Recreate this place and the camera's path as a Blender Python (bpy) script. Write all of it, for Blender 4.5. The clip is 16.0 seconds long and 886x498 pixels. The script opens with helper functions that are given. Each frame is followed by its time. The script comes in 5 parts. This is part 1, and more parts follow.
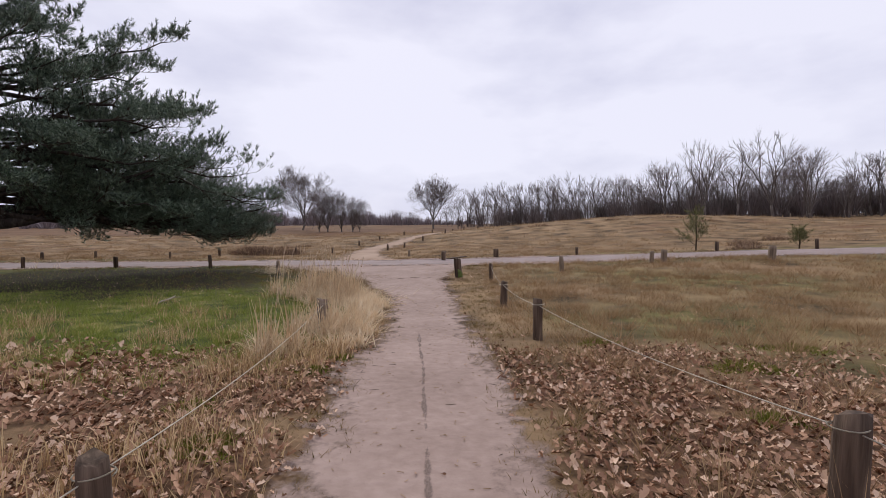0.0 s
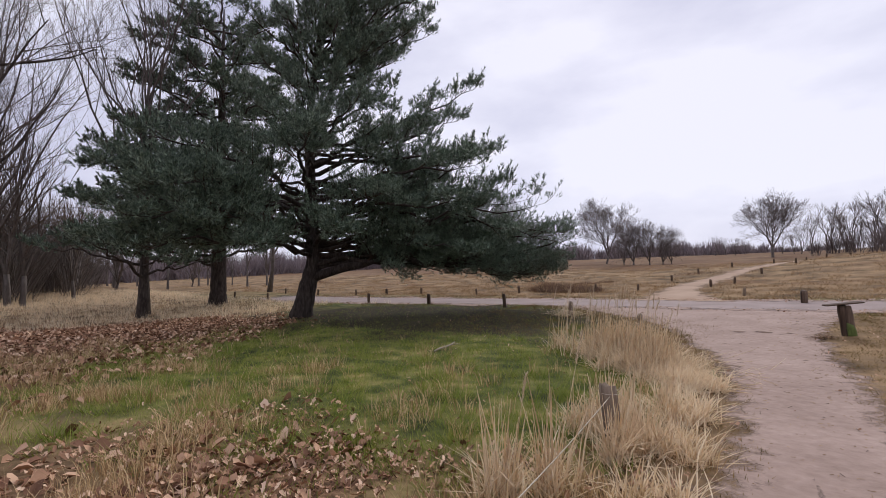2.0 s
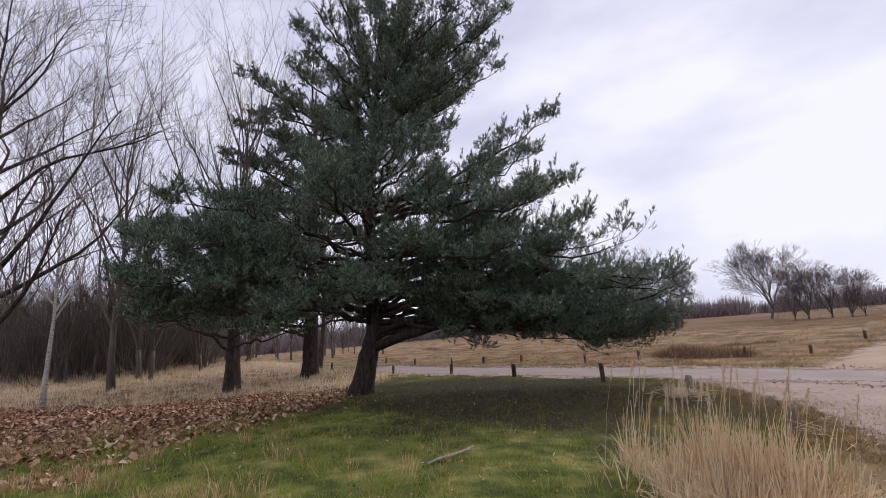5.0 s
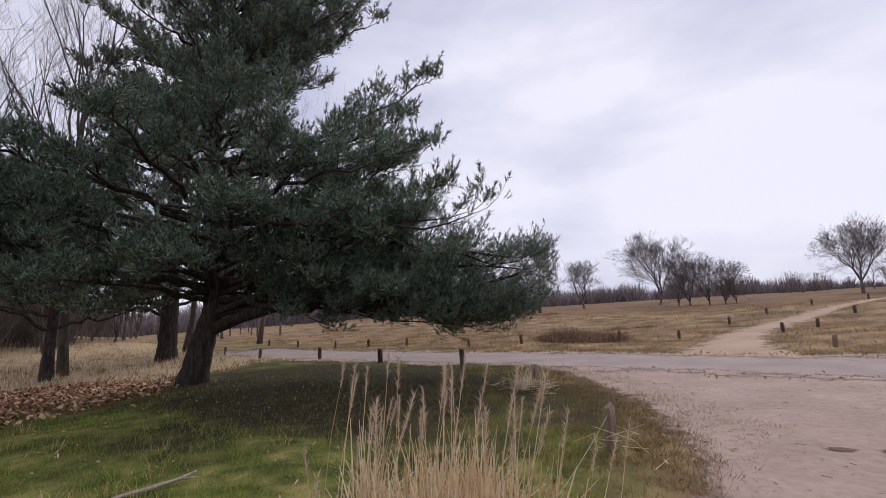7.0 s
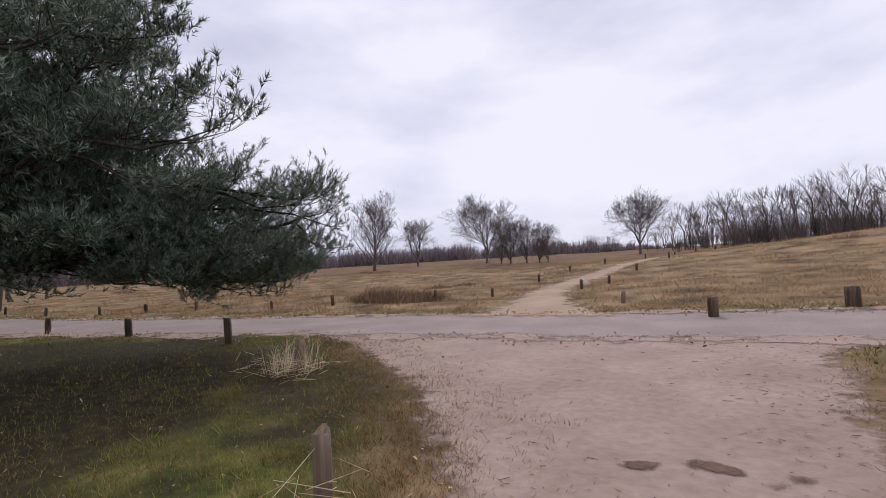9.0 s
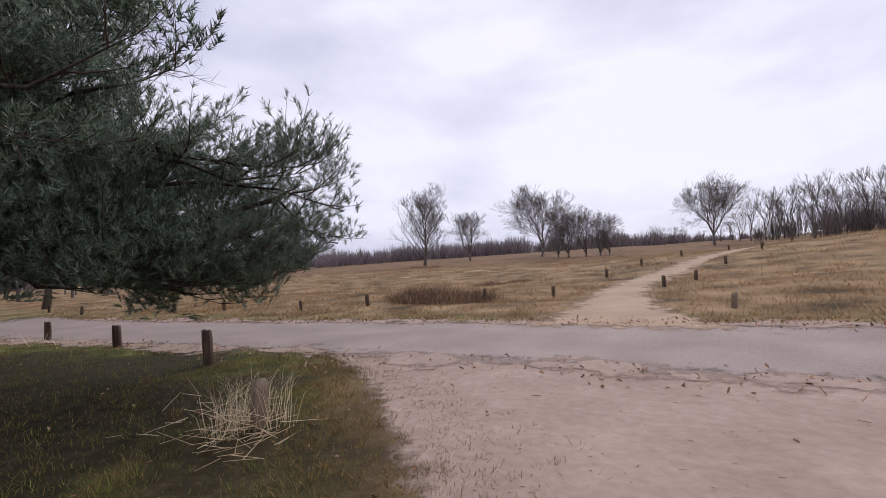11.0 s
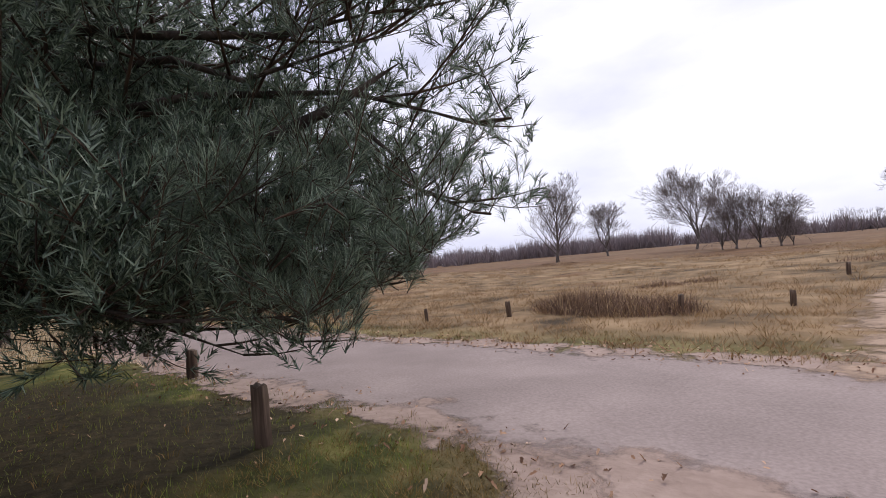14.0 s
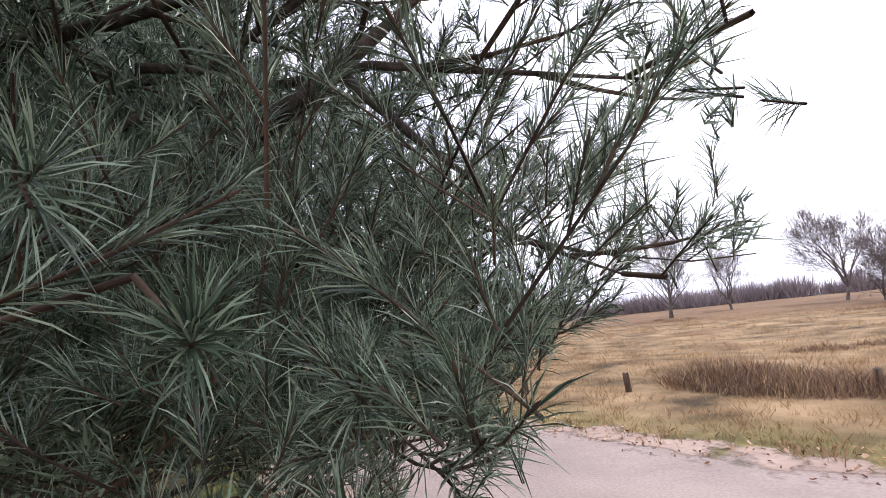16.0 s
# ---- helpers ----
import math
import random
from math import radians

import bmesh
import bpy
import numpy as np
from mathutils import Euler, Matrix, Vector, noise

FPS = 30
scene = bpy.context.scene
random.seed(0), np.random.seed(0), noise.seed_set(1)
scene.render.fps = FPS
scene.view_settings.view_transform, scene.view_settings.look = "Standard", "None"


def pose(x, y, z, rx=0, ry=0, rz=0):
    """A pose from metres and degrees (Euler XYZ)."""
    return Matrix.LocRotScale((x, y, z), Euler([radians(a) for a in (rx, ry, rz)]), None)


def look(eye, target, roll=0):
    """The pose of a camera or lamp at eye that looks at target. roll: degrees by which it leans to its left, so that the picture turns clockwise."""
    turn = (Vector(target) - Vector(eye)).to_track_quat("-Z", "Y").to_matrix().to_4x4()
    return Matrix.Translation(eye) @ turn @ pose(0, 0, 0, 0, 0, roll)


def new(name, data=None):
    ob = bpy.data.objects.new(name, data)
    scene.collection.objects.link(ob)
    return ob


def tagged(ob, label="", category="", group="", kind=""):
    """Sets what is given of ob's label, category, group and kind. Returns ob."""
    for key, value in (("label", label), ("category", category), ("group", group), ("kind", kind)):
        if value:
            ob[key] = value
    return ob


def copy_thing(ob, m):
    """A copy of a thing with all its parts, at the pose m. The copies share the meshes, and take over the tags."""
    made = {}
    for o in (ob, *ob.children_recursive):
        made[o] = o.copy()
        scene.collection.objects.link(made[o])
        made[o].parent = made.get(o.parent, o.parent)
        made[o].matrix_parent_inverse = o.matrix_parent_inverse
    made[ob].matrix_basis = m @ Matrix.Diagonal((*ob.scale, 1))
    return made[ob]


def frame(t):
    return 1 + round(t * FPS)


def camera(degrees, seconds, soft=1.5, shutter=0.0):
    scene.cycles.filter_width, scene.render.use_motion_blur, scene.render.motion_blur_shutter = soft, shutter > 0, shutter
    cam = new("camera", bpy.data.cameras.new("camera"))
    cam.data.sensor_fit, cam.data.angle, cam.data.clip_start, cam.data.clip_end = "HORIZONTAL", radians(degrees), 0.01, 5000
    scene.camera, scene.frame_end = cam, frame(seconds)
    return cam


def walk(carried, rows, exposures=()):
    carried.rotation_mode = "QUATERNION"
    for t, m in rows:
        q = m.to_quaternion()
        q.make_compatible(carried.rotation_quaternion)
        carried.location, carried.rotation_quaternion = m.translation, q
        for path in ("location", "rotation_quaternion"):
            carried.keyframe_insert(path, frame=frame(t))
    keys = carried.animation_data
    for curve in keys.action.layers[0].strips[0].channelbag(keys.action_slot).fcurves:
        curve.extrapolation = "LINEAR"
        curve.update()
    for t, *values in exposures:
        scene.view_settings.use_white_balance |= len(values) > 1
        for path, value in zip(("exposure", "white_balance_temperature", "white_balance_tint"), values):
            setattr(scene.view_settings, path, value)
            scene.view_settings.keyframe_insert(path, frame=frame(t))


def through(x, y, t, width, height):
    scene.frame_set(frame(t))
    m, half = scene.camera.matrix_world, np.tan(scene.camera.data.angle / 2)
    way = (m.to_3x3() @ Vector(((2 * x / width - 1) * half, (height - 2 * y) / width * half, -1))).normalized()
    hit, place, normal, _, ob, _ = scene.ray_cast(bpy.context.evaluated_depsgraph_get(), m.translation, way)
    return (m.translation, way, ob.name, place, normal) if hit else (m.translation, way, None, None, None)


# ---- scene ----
cam = camera(87.0, 16.0, 0.85)
PATH = [
    (0, (0.209, 1.246, 1.437), (0.132, 3.244, 1.388), -0.2),
    (0.5, (0.044, 2.033, 1.462), (-0.233, 4.013, 1.414), -0.2),
    (1, (-0.154, 2.82, 1.471), (-0.72, 4.738, 1.459), -0.6),
    (1.5, (-0.231, 3.491, 1.51), (-1.143, 5.271, 1.539), -1.0),
    (2, (-0.438, 4.209, 1.56), (-1.677, 5.775, 1.671), -1.2),
    (2.5, (-0.455, 4.984, 1.589), (-1.883, 6.363, 1.834), -1.7),
    (3, (-0.576, 5.649, 1.616), (-2.108, 6.887, 1.961), -2.6),
    (3.2, (-0.585, 5.908, 1.576), (-2.146, 7.098, 1.959), -2.8),
    (5.3, (-1.136, 8.868, 1.565), (-2.721, 10.022, 1.964), -2.8),
    (5.5, (-1.17, 9.193, 1.588), (-2.749, 10.355, 1.981), -2.7),
    (6, (-1.108, 9.974, 1.552), (-2.661, 11.174, 1.936), -2.5),
    (6.5, (-1.149, 10.739, 1.535), (-2.675, 11.98, 1.899), -2.2),
    (7, (-1.263, 11.469, 1.519), (-2.649, 12.878, 1.828), -2.2),
    (7.5, (-1.285, 12.175, 1.53), (-2.419, 13.808, 1.752), -2.8),
    (8, (-1.265, 13.022, 1.505), (-2.072, 14.846, 1.647), -2.4),
    (8.5, (-1.483, 13.826, 1.483), (-2.292, 15.651, 1.601), -2.6),
    (8.7, (-1.591, 14.083, 1.494), (-2.415, 15.902, 1.604), -2.6),
    (10.8, (-2.89, 17.25, 1.549), (-3.951, 18.943, 1.644), -2.7),
    (11, (-3.055, 17.481, 1.562), (-4.117, 19.173, 1.652), -2.8),
    (11.5, (-3.398, 18.152, 1.574), (-4.499, 19.819, 1.667), -2.8),
    (12, (-3.941, 18.701, 1.596), (-5.079, 20.343, 1.688), -2.8),
    (12.5, (-4.522, 19.177, 1.603), (-5.745, 20.756, 1.692), -2.6),
    (13, (-5.183, 19.671, 1.605), (-6.482, 21.19, 1.695), -2.9),
    (13.5, (-5.797, 20.146, 1.671), (-7.161, 21.607, 1.754), -2.9),
    (14, (-6.417, 20.603, 1.694), (-7.886, 21.956, 1.804), -3.7),
    (14.5, (-6.922, 20.974, 1.766), (-8.482, 22.217, 1.915), -3.9),
    (15, (-7.28, 21.223, 1.827), (-8.9, 22.378, 2.03), -4.0),
    (15.5, (-7.458, 21.454, 1.9), (-9.127, 22.52, 2.182), -4.3),
    (16, (-7.588, 21.618, 1.938), (-9.264, 22.643, 2.314), -4.2),
]
walk(cam, [(t, look(eye, target, roll)) for t, eye, target, roll in PATH], [(0, 0.0), (1.6, 0.0), (2.6, 0.18), (3.2, 0.2), (6.0, 0.05), (8.0, 0.0), (10.8, 0.1), (13.0, 0.08), (14.5, 0.5), (15.2, 0.82), (16, 1.15)])

# ---- world, sun and exposure ----
SUN_AZ, SUN_EL = radians(15.0), radians(42.0)   # sun behind the clouds, ahead of the walk and a little to its left
world = bpy.data.worlds.new("world")
scene.world = world
world.use_nodes = True
wn, wl = world.node_tree.nodes, world.node_tree.links
wn.clear()
w_out = wn.new("ShaderNodeOutputWorld")
w_bg = wn.new("ShaderNodeBackground")
w_bg.inputs["Strength"].default_value = 0.1
sky = wn.new("ShaderNodeTexSky")
sky.sky_type = "NISHITA"
sky.sun_disc = False
sky.sun_elevation, sky.sun_rotation = SUN_EL, -SUN_AZ
w_co = wn.new("ShaderNodeTexCoord")
w_map = wn.new("ShaderNodeMapping")
w_map.inputs["Scale"].default_value = (1.0, 1.0, 2.6)
w_noise = wn.new("ShaderNodeTexNoise")
w_noise.inputs["Scale"].default_value = 1.7
w_noise.inputs["Detail"].default_value = 6.0
w_noise.inputs["Roughness"].default_value = 0.5
w_ramp = wn.new("ShaderNodeValToRGB")
w_ramp.color_ramp.elements[0].position, w_ramp.color_ramp.elements[0].color = 0.33, (5.05, 5.15, 7.0, 1)
w_ramp.color_ramp.elements[1].position, w_ramp.color_ramp.elements[1].color = 0.60, (8.65, 8.6, 10.0, 1)
w_mix = wn.new("ShaderNodeMix")
w_mix.data_type = "RGBA"
w_mix.inputs["Factor"].default_value = 0.95
wl.new(w_co.outputs["Generated"], w_map.inputs["Vector"])
wl.new(w_map.outputs["Vector"], w_noise.inputs["Vector"])
wl.new(w_noise.outputs["Fac"], w_ramp.inputs["Fac"])
wl.new(sky.outputs["Color"], w_mix.inputs["A"])
wl.new(w_ramp.outputs["Color"], w_mix.inputs["B"])
wl.new(w_mix.outputs["Result"], w_bg.inputs["Color"])
wl.new(w_bg.outputs["Background"], w_out.inputs["Surface"])

sun = new("sun", bpy.data.lights.new("sun", "SUN"))
sun.data.energy, sun.data.angle, sun.data.color = 1.5, radians(12), (1.0, 0.96, 0.9)
sun.matrix_world = look((-20 * math.sin(SUN_AZ), 20 * math.cos(SUN_AZ), 18), (0, 0, 0))
sun.location = (-8, 30, 40)

rng = np.random.default_rng(7)


# ---- mesh and material helpers ----
def mesh_of(name, verts, faces, material, smooth=False):
    """A mesh from an (n, 3) array and an (m, k) array of one face size."""
    verts, faces = np.asarray(verts, np.float32), np.asarray(faces, np.int32)
    me = bpy.data.meshes.new(name)
    n, k = faces.shape
    me.vertices.add(len(verts))
    me.vertices.foreach_set("co", verts.ravel())
    me.loops.add(n * k)
    me.loops.foreach_set("vertex_index", faces.ravel())
    me.polygons.add(n)
    me.polygons.foreach_set("loop_start", np.arange(0, n * k, k, dtype=np.int32))
    if smooth:
        me.polygons.foreach_set("use_smooth", np.ones(n, bool))
    me.update(calc_edges=True)
    me.materials.append(material)
    return me


def part(name, me, parent=None, label=""):
    ob = new(name, me)
    if parent is not None:
        ob.parent = parent
    if label:
        tagged(ob, label)
    return ob


def thing(name, at, label, category, group="", kind=""):
    ob = new(name)
    ob.location = at
    return tagged(ob, label, category, group, kind)


def join(chunks):
    """Several (verts, faces) into one."""
    vs, fs, n = [], [], 0
    for v, f in chunks:
        vs.append(v)
        fs.append(f + n)
        n += len(v)
    return np.concatenate(vs), np.concatenate(fs)


def unit(v):
    return v / np.maximum(np.linalg.norm(v, axis=-1, keepdims=True), 1e-9)


def across(d):
    """Two directions at right angles to each row of d."""
    ref = np.where(np.abs(d[:, 2:3]) < 0.9, [[0, 0, 1.0]], [[1.0, 0, 0]])
    a = unit(np.cross(d, ref))
    return a, np.cross(d, a)


def sticks(p0, p1, r0, r1, sides=3):
    """Tapered prisms from p0 to p1, as triangles."""
    p0, p1 = np.asarray(p0, float), np.asarray(p1, float)
    r0, r1 = np.asarray(r0, float)[:, None], np.asarray(r1, float)[:, None]
    a, b = across(unit(p1 - p0))
    rings = []
    for p, r in ((p0, r0), (p1, r1)):
        for k in range(sides):
            t = 2 * math.pi * k / sides
            rings.append(p + r * (a * math.cos(t) + b * math.sin(t)))
    v = np.stack(rings, 1)
    f = []
    for k in range(sides):
        j = (k + 1) % sides
        f += [(k, j, sides + j), (k, sides + j, sides + k)]
    n = len(p0)
    f = np.array(f)[None] + (np.arange(n) * 2 * sides)[:, None, None]
    return v.reshape(-1, 3), f.reshape(-1, 3)


def tube(points, radii, sides=10, cap=True, wobble=0.0):
    """A round bar along points, as triangles; it shares its rings, so it shades smoothly."""
    points = np.asarray(points, float)
    d = unit(np.gradient(points, axis=0))
    a, b = across(d)
    for i in range(1, len(a)):
        a[i] = unit((a[i - 1] - (a[i - 1] @ d[i]) * d[i])[None])[0]
        b[i] = np.cross(d[i], a[i])
    t = np.arange(sides) * 2 * math.pi / sides
    r = np.asarray(radii, float)[:, None] * (1 + wobble * rng.normal(size=(len(points), sides)))
    v = points[:, None] + r[..., None] * (a[:, None] * np.cos(t)[None, :, None] + b[:, None] * np.sin(t)[None, :, None])
    v = v.reshape(-1, 3)
    f = []
    for i in range(len(points) - 1):
        for k in range(sides):
            j = (k + 1) % sides
            f += [(i * sides + k, i * sides + j, (i + 1) * sides + j), (i * sides + k, (i + 1) * sides + j, (i + 1) * sides + k)]
    if cap:
        n = len(v)
        v = np.concatenate([v, points[[0, -1]]])
        e = (len(points) - 1) * sides
        for k in range(sides):
            j = (k + 1) % sides
            f += [(n, j, k), (n + 1, e + k, e + j)]
    return v, np.array(f)


def blades(base, height, lean, width, bend=0.45, pieces=2):
    """Grass blades: bent triangles strips. base (n,3); lean (n,2): how far the tip hangs over."""
    n = len(base)
    yaw = rng.uniform(0, math.pi, n)
    side = np.stack([np.cos(yaw), np.sin(yaw), 0 * yaw], 1) * (width / 2)[:, None]
    tip = base + np.concatenate([lean, height[:, None]], 1)
    if pieces == 1:
        v = np.stack([base - side, base + side, tip], 1)
        f = np.arange(3 * n).reshape(n, 3)
        return v.reshape(-1, 3), f
    mid = base + np.concatenate([lean * bend * 0.6, (height * 0.62)[:, None]], 1)
    v = np.stack([base - side, base + side, mid - side * 0.7, mid + side * 0.7, tip], 1)
    f = np.array([(0, 1, 3), (0, 3, 2), (2, 3, 4)])[None] + (np.arange(n) * 5)[:, None, None]
    return v.reshape(-1, 3), f.reshape(-1, 3)


def material(name, ramp, scale=4.0, detail=6.0, rough=0.9, bump=0.3, bump_scale=30.0, stretch=(1, 1, 1), island=0.0, distance=0.02, metal=0.0, fine=0.35, spec=0.3, through=0.0):
    """A surface whose colour runs over ramp by two noises; island mixes in a shade of its own for each loose piece."""
    m = bpy.data.materials.new(name)
    m.use_nodes = True
    nodes, links = m.node_tree.nodes, m.node_tree.links
    bsdf = nodes["Principled BSDF"]
    bsdf.inputs["Roughness"].default_value = rough
    bsdf.inputs["Metallic"].default_value = metal
    bsdf.inputs["Specular IOR Level"].default_value = spec
    co = nodes.new("ShaderNodeTexCoord")
    mp = nodes.new("ShaderNodeMapping")
    mp.inputs["Scale"].default_value = stretch
    links.new(co.outputs["Object"], mp.inputs["Vector"])
    n1 = nodes.new("ShaderNodeTexNoise")
    n1.inputs["Scale"].default_value = scale
    n1.inputs["Detail"].default_value = detail
    n2 = nodes.new("ShaderNodeTexNoise")
    n2.inputs["Scale"].default_value = bump_scale
    n2.inputs["Detail"].default_value = 4.0
    for n in (n1, n2):
        links.new(mp.outputs["Vector"], n.inputs["Vector"])
    mixed = nodes.new("ShaderNodeMix")
    mixed.inputs["Factor"].default_value = fine
    links.new(n1.outputs["Fac"], mixed.inputs["A"])
    links.new(n2.outputs["Fac"], mixed.inputs["B"])
    value = mixed.outputs["Result"]
    if island:
        geo = nodes.new("ShaderNodeNewGeometry")
        own = nodes.new("ShaderNodeMix")
        own.inputs["Factor"].default_value = island
        links.new(value, own.inputs["A"])
        links.new(geo.outputs["Random Per Island"], own.inputs["B"])
        value = own.outputs["Result"]
    cr = nodes.new("ShaderNodeValToRGB")
    els = cr.color_ramp.elements
    while len(els) < len(ramp):
        els.new(0.5)
    for e, (pos, col) in zip(els, ramp):
        e.position, e.color = pos, (*col, 1)
    links.new(value, cr.inputs["Fac"])
    links.new(cr.outputs["Color"], bsdf.inputs["Base Color"])
    if bump:
        b = nodes.new("ShaderNodeBump")
        b.inputs["Strength"].default_value = bump
        b.inputs["Distance"].default_value = distance
        links.new(n2.outputs["Fac"], b.inputs["Height"])
        links.new(b.outputs["Normal"], bsdf.inputs["Normal"])
    if through:
        tr = nodes.new("ShaderNodeBsdfTranslucent")
        sh = nodes.new("ShaderNodeMixShader")
        sh.inputs["Fac"].default_value = through
        links.new(cr.outputs["Color"], tr.inputs["Color"])
        links.new(bsdf.outputs["BSDF"], sh.inputs[1])
        links.new(tr.outputs["BSDF"], sh.inputs[2])
        links.new(sh.outputs["Shader"], nodes["Material Output"].inputs["Surface"])
    return m


def fading(m, attribute, noise_scale=6.0):
    """Lets the surface thin out where the attribute falls from 1 to 0, in ragged patches."""
    nodes, links = m.node_tree.nodes, m.node_tree.links
    out = nodes["Material Output"]
    was = out.inputs["Surface"].links[0].from_socket
    at = nodes.new("ShaderNodeAttribute")
    at.attribute_name = attribute
    co = nodes.new("ShaderNodeTexCoord")
    nz = nodes.new("ShaderNodeTexNoise")
    nz.inputs["Scale"].default_value = noise_scale
    nz.inputs["Detail"].default_value = 7.0
    nz.inputs["Roughness"].default_value = 0.65
    links.new(co.outputs["Object"], nz.inputs["Vector"])
    add = nodes.new("ShaderNodeMath")
    add.operation = "ADD"
    links.new(at.outputs["Fac"], add.inputs[0])
    links.new(nz.outputs["Fac"], add.inputs[1])
    rg = nodes.new("ShaderNodeMapRange")
    rg.inputs["From Min"].default_value, rg.inputs["From Max"].default_value = 0.88, 1.12
    links.new(add.outputs["Value"], rg.inputs["Value"])
    tr = nodes.new("ShaderNodeBsdfTransparent")
    sh = nodes.new("ShaderNodeMixShader")
    links.new(rg.outputs["Result"], sh.inputs["Fac"])
    links.new(tr.outputs["BSDF"], sh.inputs[1])
    links.new(was, sh.inputs[2])
    links.new(sh.outputs["Shader"], out.inputs["Surface"])
    return m


# ---- materials ----
M_SAND = fading(material("sand_path", [(0.25, (0.25, 0.176, 0.14)), (0.5, (0.349, 0.253, 0.208)), (0.75, (0.45, 0.336, 0.282))], 0.9, 10, 0.95, 0.9, 9, fine=0.45), "inside", 3.5)
M_ROAD = fading(material("road_surface", [(0.25, (0.204, 0.159, 0.143)), (0.5, (0.303, 0.237, 0.216)), (0.75, (0.418, 0.331, 0.3))], 0.7, 12, 0.92, 0.45, 26, fine=0.5, distance=0.012), "inside", 2.5)
M_PALE_SAND = fading(material("pale_sand", [(0.25, (0.278, 0.19, 0.13)), (0.5, (0.38, 0.265, 0.186)), (0.8, (0.471, 0.34, 0.248))], 0.6, 8, 0.95, 0.4, 12), "inside", 2.0)
M_WOOD = material("weathered_wood", [(0.3, (0.0312, 0.0194, 0.0133)), (0.5, (0.0813, 0.0529, 0.0361)), (0.72, (0.188, 0.13, 0.0921))], 14, 8, 0.9, 0.9, 26, (1, 1, 0.07), distance=0.02)
M_GREYWOOD = material("grey_wood", [(0.3, (0.101, 0.0722, 0.0513)), (0.5, (0.194, 0.141, 0.0998)), (0.72, (0.286, 0.216, 0.157))], 14, 8, 0.9, 0.9, 26, (1, 1, 0.07), distance=0.02)
M_MOSS = material("mossy_wood", [(0.3, (0.05, 0.05, 0.025)), (0.5, (0.085, 0.105, 0.03)), (0.72, (0.14, 0.18, 0.045))], 9, 8, 0.95, 0.8, 30, (1, 1, 0.3))
M_ROPE = material("rope", [(0.3, (0.42, 0.373, 0.284)), (0.7, (0.658, 0.593, 0.472))], 60, 3, 0.9, 0.6, 220, distance=0.004)
M_BARK = material("dark_bark", [(0.3, (0.022, 0.017, 0.014)), (0.5, (0.055, 0.043, 0.036)), (0.75, (0.12, 0.10, 0.085))], 8, 8, 0.95, 1.0, 16, (1, 1, 0.25), distance=0.05)
M_BARK2 = material("grey_bark", [(0.3, (0.06, 0.05, 0.043)), (0.5, (0.125, 0.105, 0.092)), (0.75, (0.21, 0.18, 0.16))], 6, 6, 0.95, 0.6, 20, (1, 1, 0.3))
M_BIRCH = material("birch_bark", [(0.36, (0.039, 0.0338, 0.0312)), (0.45, (0.468, 0.429, 0.39)), (0.7, (0.754, 0.715, 0.663))], 7, 6, 0.8, 0.4, 20, (1, 1, 2.2))
M_TWIG = material("twigs", [(0.3, (0.06, 0.046, 0.041)), (0.7, (0.16, 0.125, 0.112))], 3, 3, 0.95, 0, 20, island=0.4)
M_WOODTWIG = material("brown_twigs", [(0.3, (0.062, 0.043, 0.032)), (0.7, (0.155, 0.112, 0.086))], 3, 3, 0.95, 0, 20, island=0.4)
# aerial haze mixed into the twig colour of distant trees: greyer, lilac
M_FARTWIG = material("hazed_twigs", [(0.3, (0.10, 0.080, 0.076)), (0.7, (0.21, 0.172, 0.162))], 3, 3, 0.95, 0, 20, island=0.4)
M_PINETWIG = material("pine_twigs", [(0.3, (0.030, 0.021, 0.016)), (0.7, (0.095, 0.062, 0.040))], 5, 4, 0.9, 0.3, 60, island=0.3)
M_NEEDLE = material("pine_needles", [(0.2, (0.021, 0.036, 0.022)), (0.5, (0.080, 0.122, 0.080)), (0.8, (0.31, 0.39, 0.275))], 1.2, 4, 0.38, 0, 20, island=0.65, spec=0.55, through=0.18)
M_YOUNG = material("young_needles", [(0.2, (0.06, 0.062, 0.02)), (0.5, (0.14, 0.14, 0.05)), (0.8, (0.30, 0.28, 0.13))], 2.0, 4, 0.5, 0, 20, island=0.6, through=0.2)
M_LAWN = material("lawn_blades", [(0.15, (0.0674, 0.105, 0.014)), (0.42, (0.177, 0.238, 0.0328)), (0.62, (0.319, 0.328, 0.0725)), (0.85, (0.589, 0.477, 0.222))], 2.0, 6, 0.7, 0, 20, island=0.33, through=0.2)
M_DRY = material("dry_blades", [(0.15, (0.127, 0.0788, 0.0407)), (0.4, (0.312, 0.199, 0.102)), (0.65, (0.488, 0.329, 0.175)), (0.88, (0.666, 0.479, 0.291))], 1.7, 6, 0.8, 0, 20, island=0.28, through=0.12)
M_VERGE = material("verge_blades", [(0.15, (0.0616, 0.05, 0.0128)), (0.4, (0.157, 0.115, 0.032)), (0.65, (0.28, 0.175, 0.06)), (0.9, (0.47, 0.32, 0.144))], 0.5, 6, 0.8, 0, 20, island=0.5, through=0.12)
M_REED = material("reed_straw", [(0.15, (0.58, 0.43, 0.27)), (0.45, (0.84, 0.67, 0.45)), (0.8, (0.92, 0.80, 0.60))], 1.0, 4, 0.75, 0, 20, island=0.6, through=0.4)
M_STRAW = material("dead_straw", [(0.15, (0.259, 0.155, 0.0723)), (0.45, (0.486, 0.33, 0.17)), (0.8, (0.756, 0.57, 0.332))], 1.5, 4, 0.8, 0, 20, island=0.7, through=0.3)
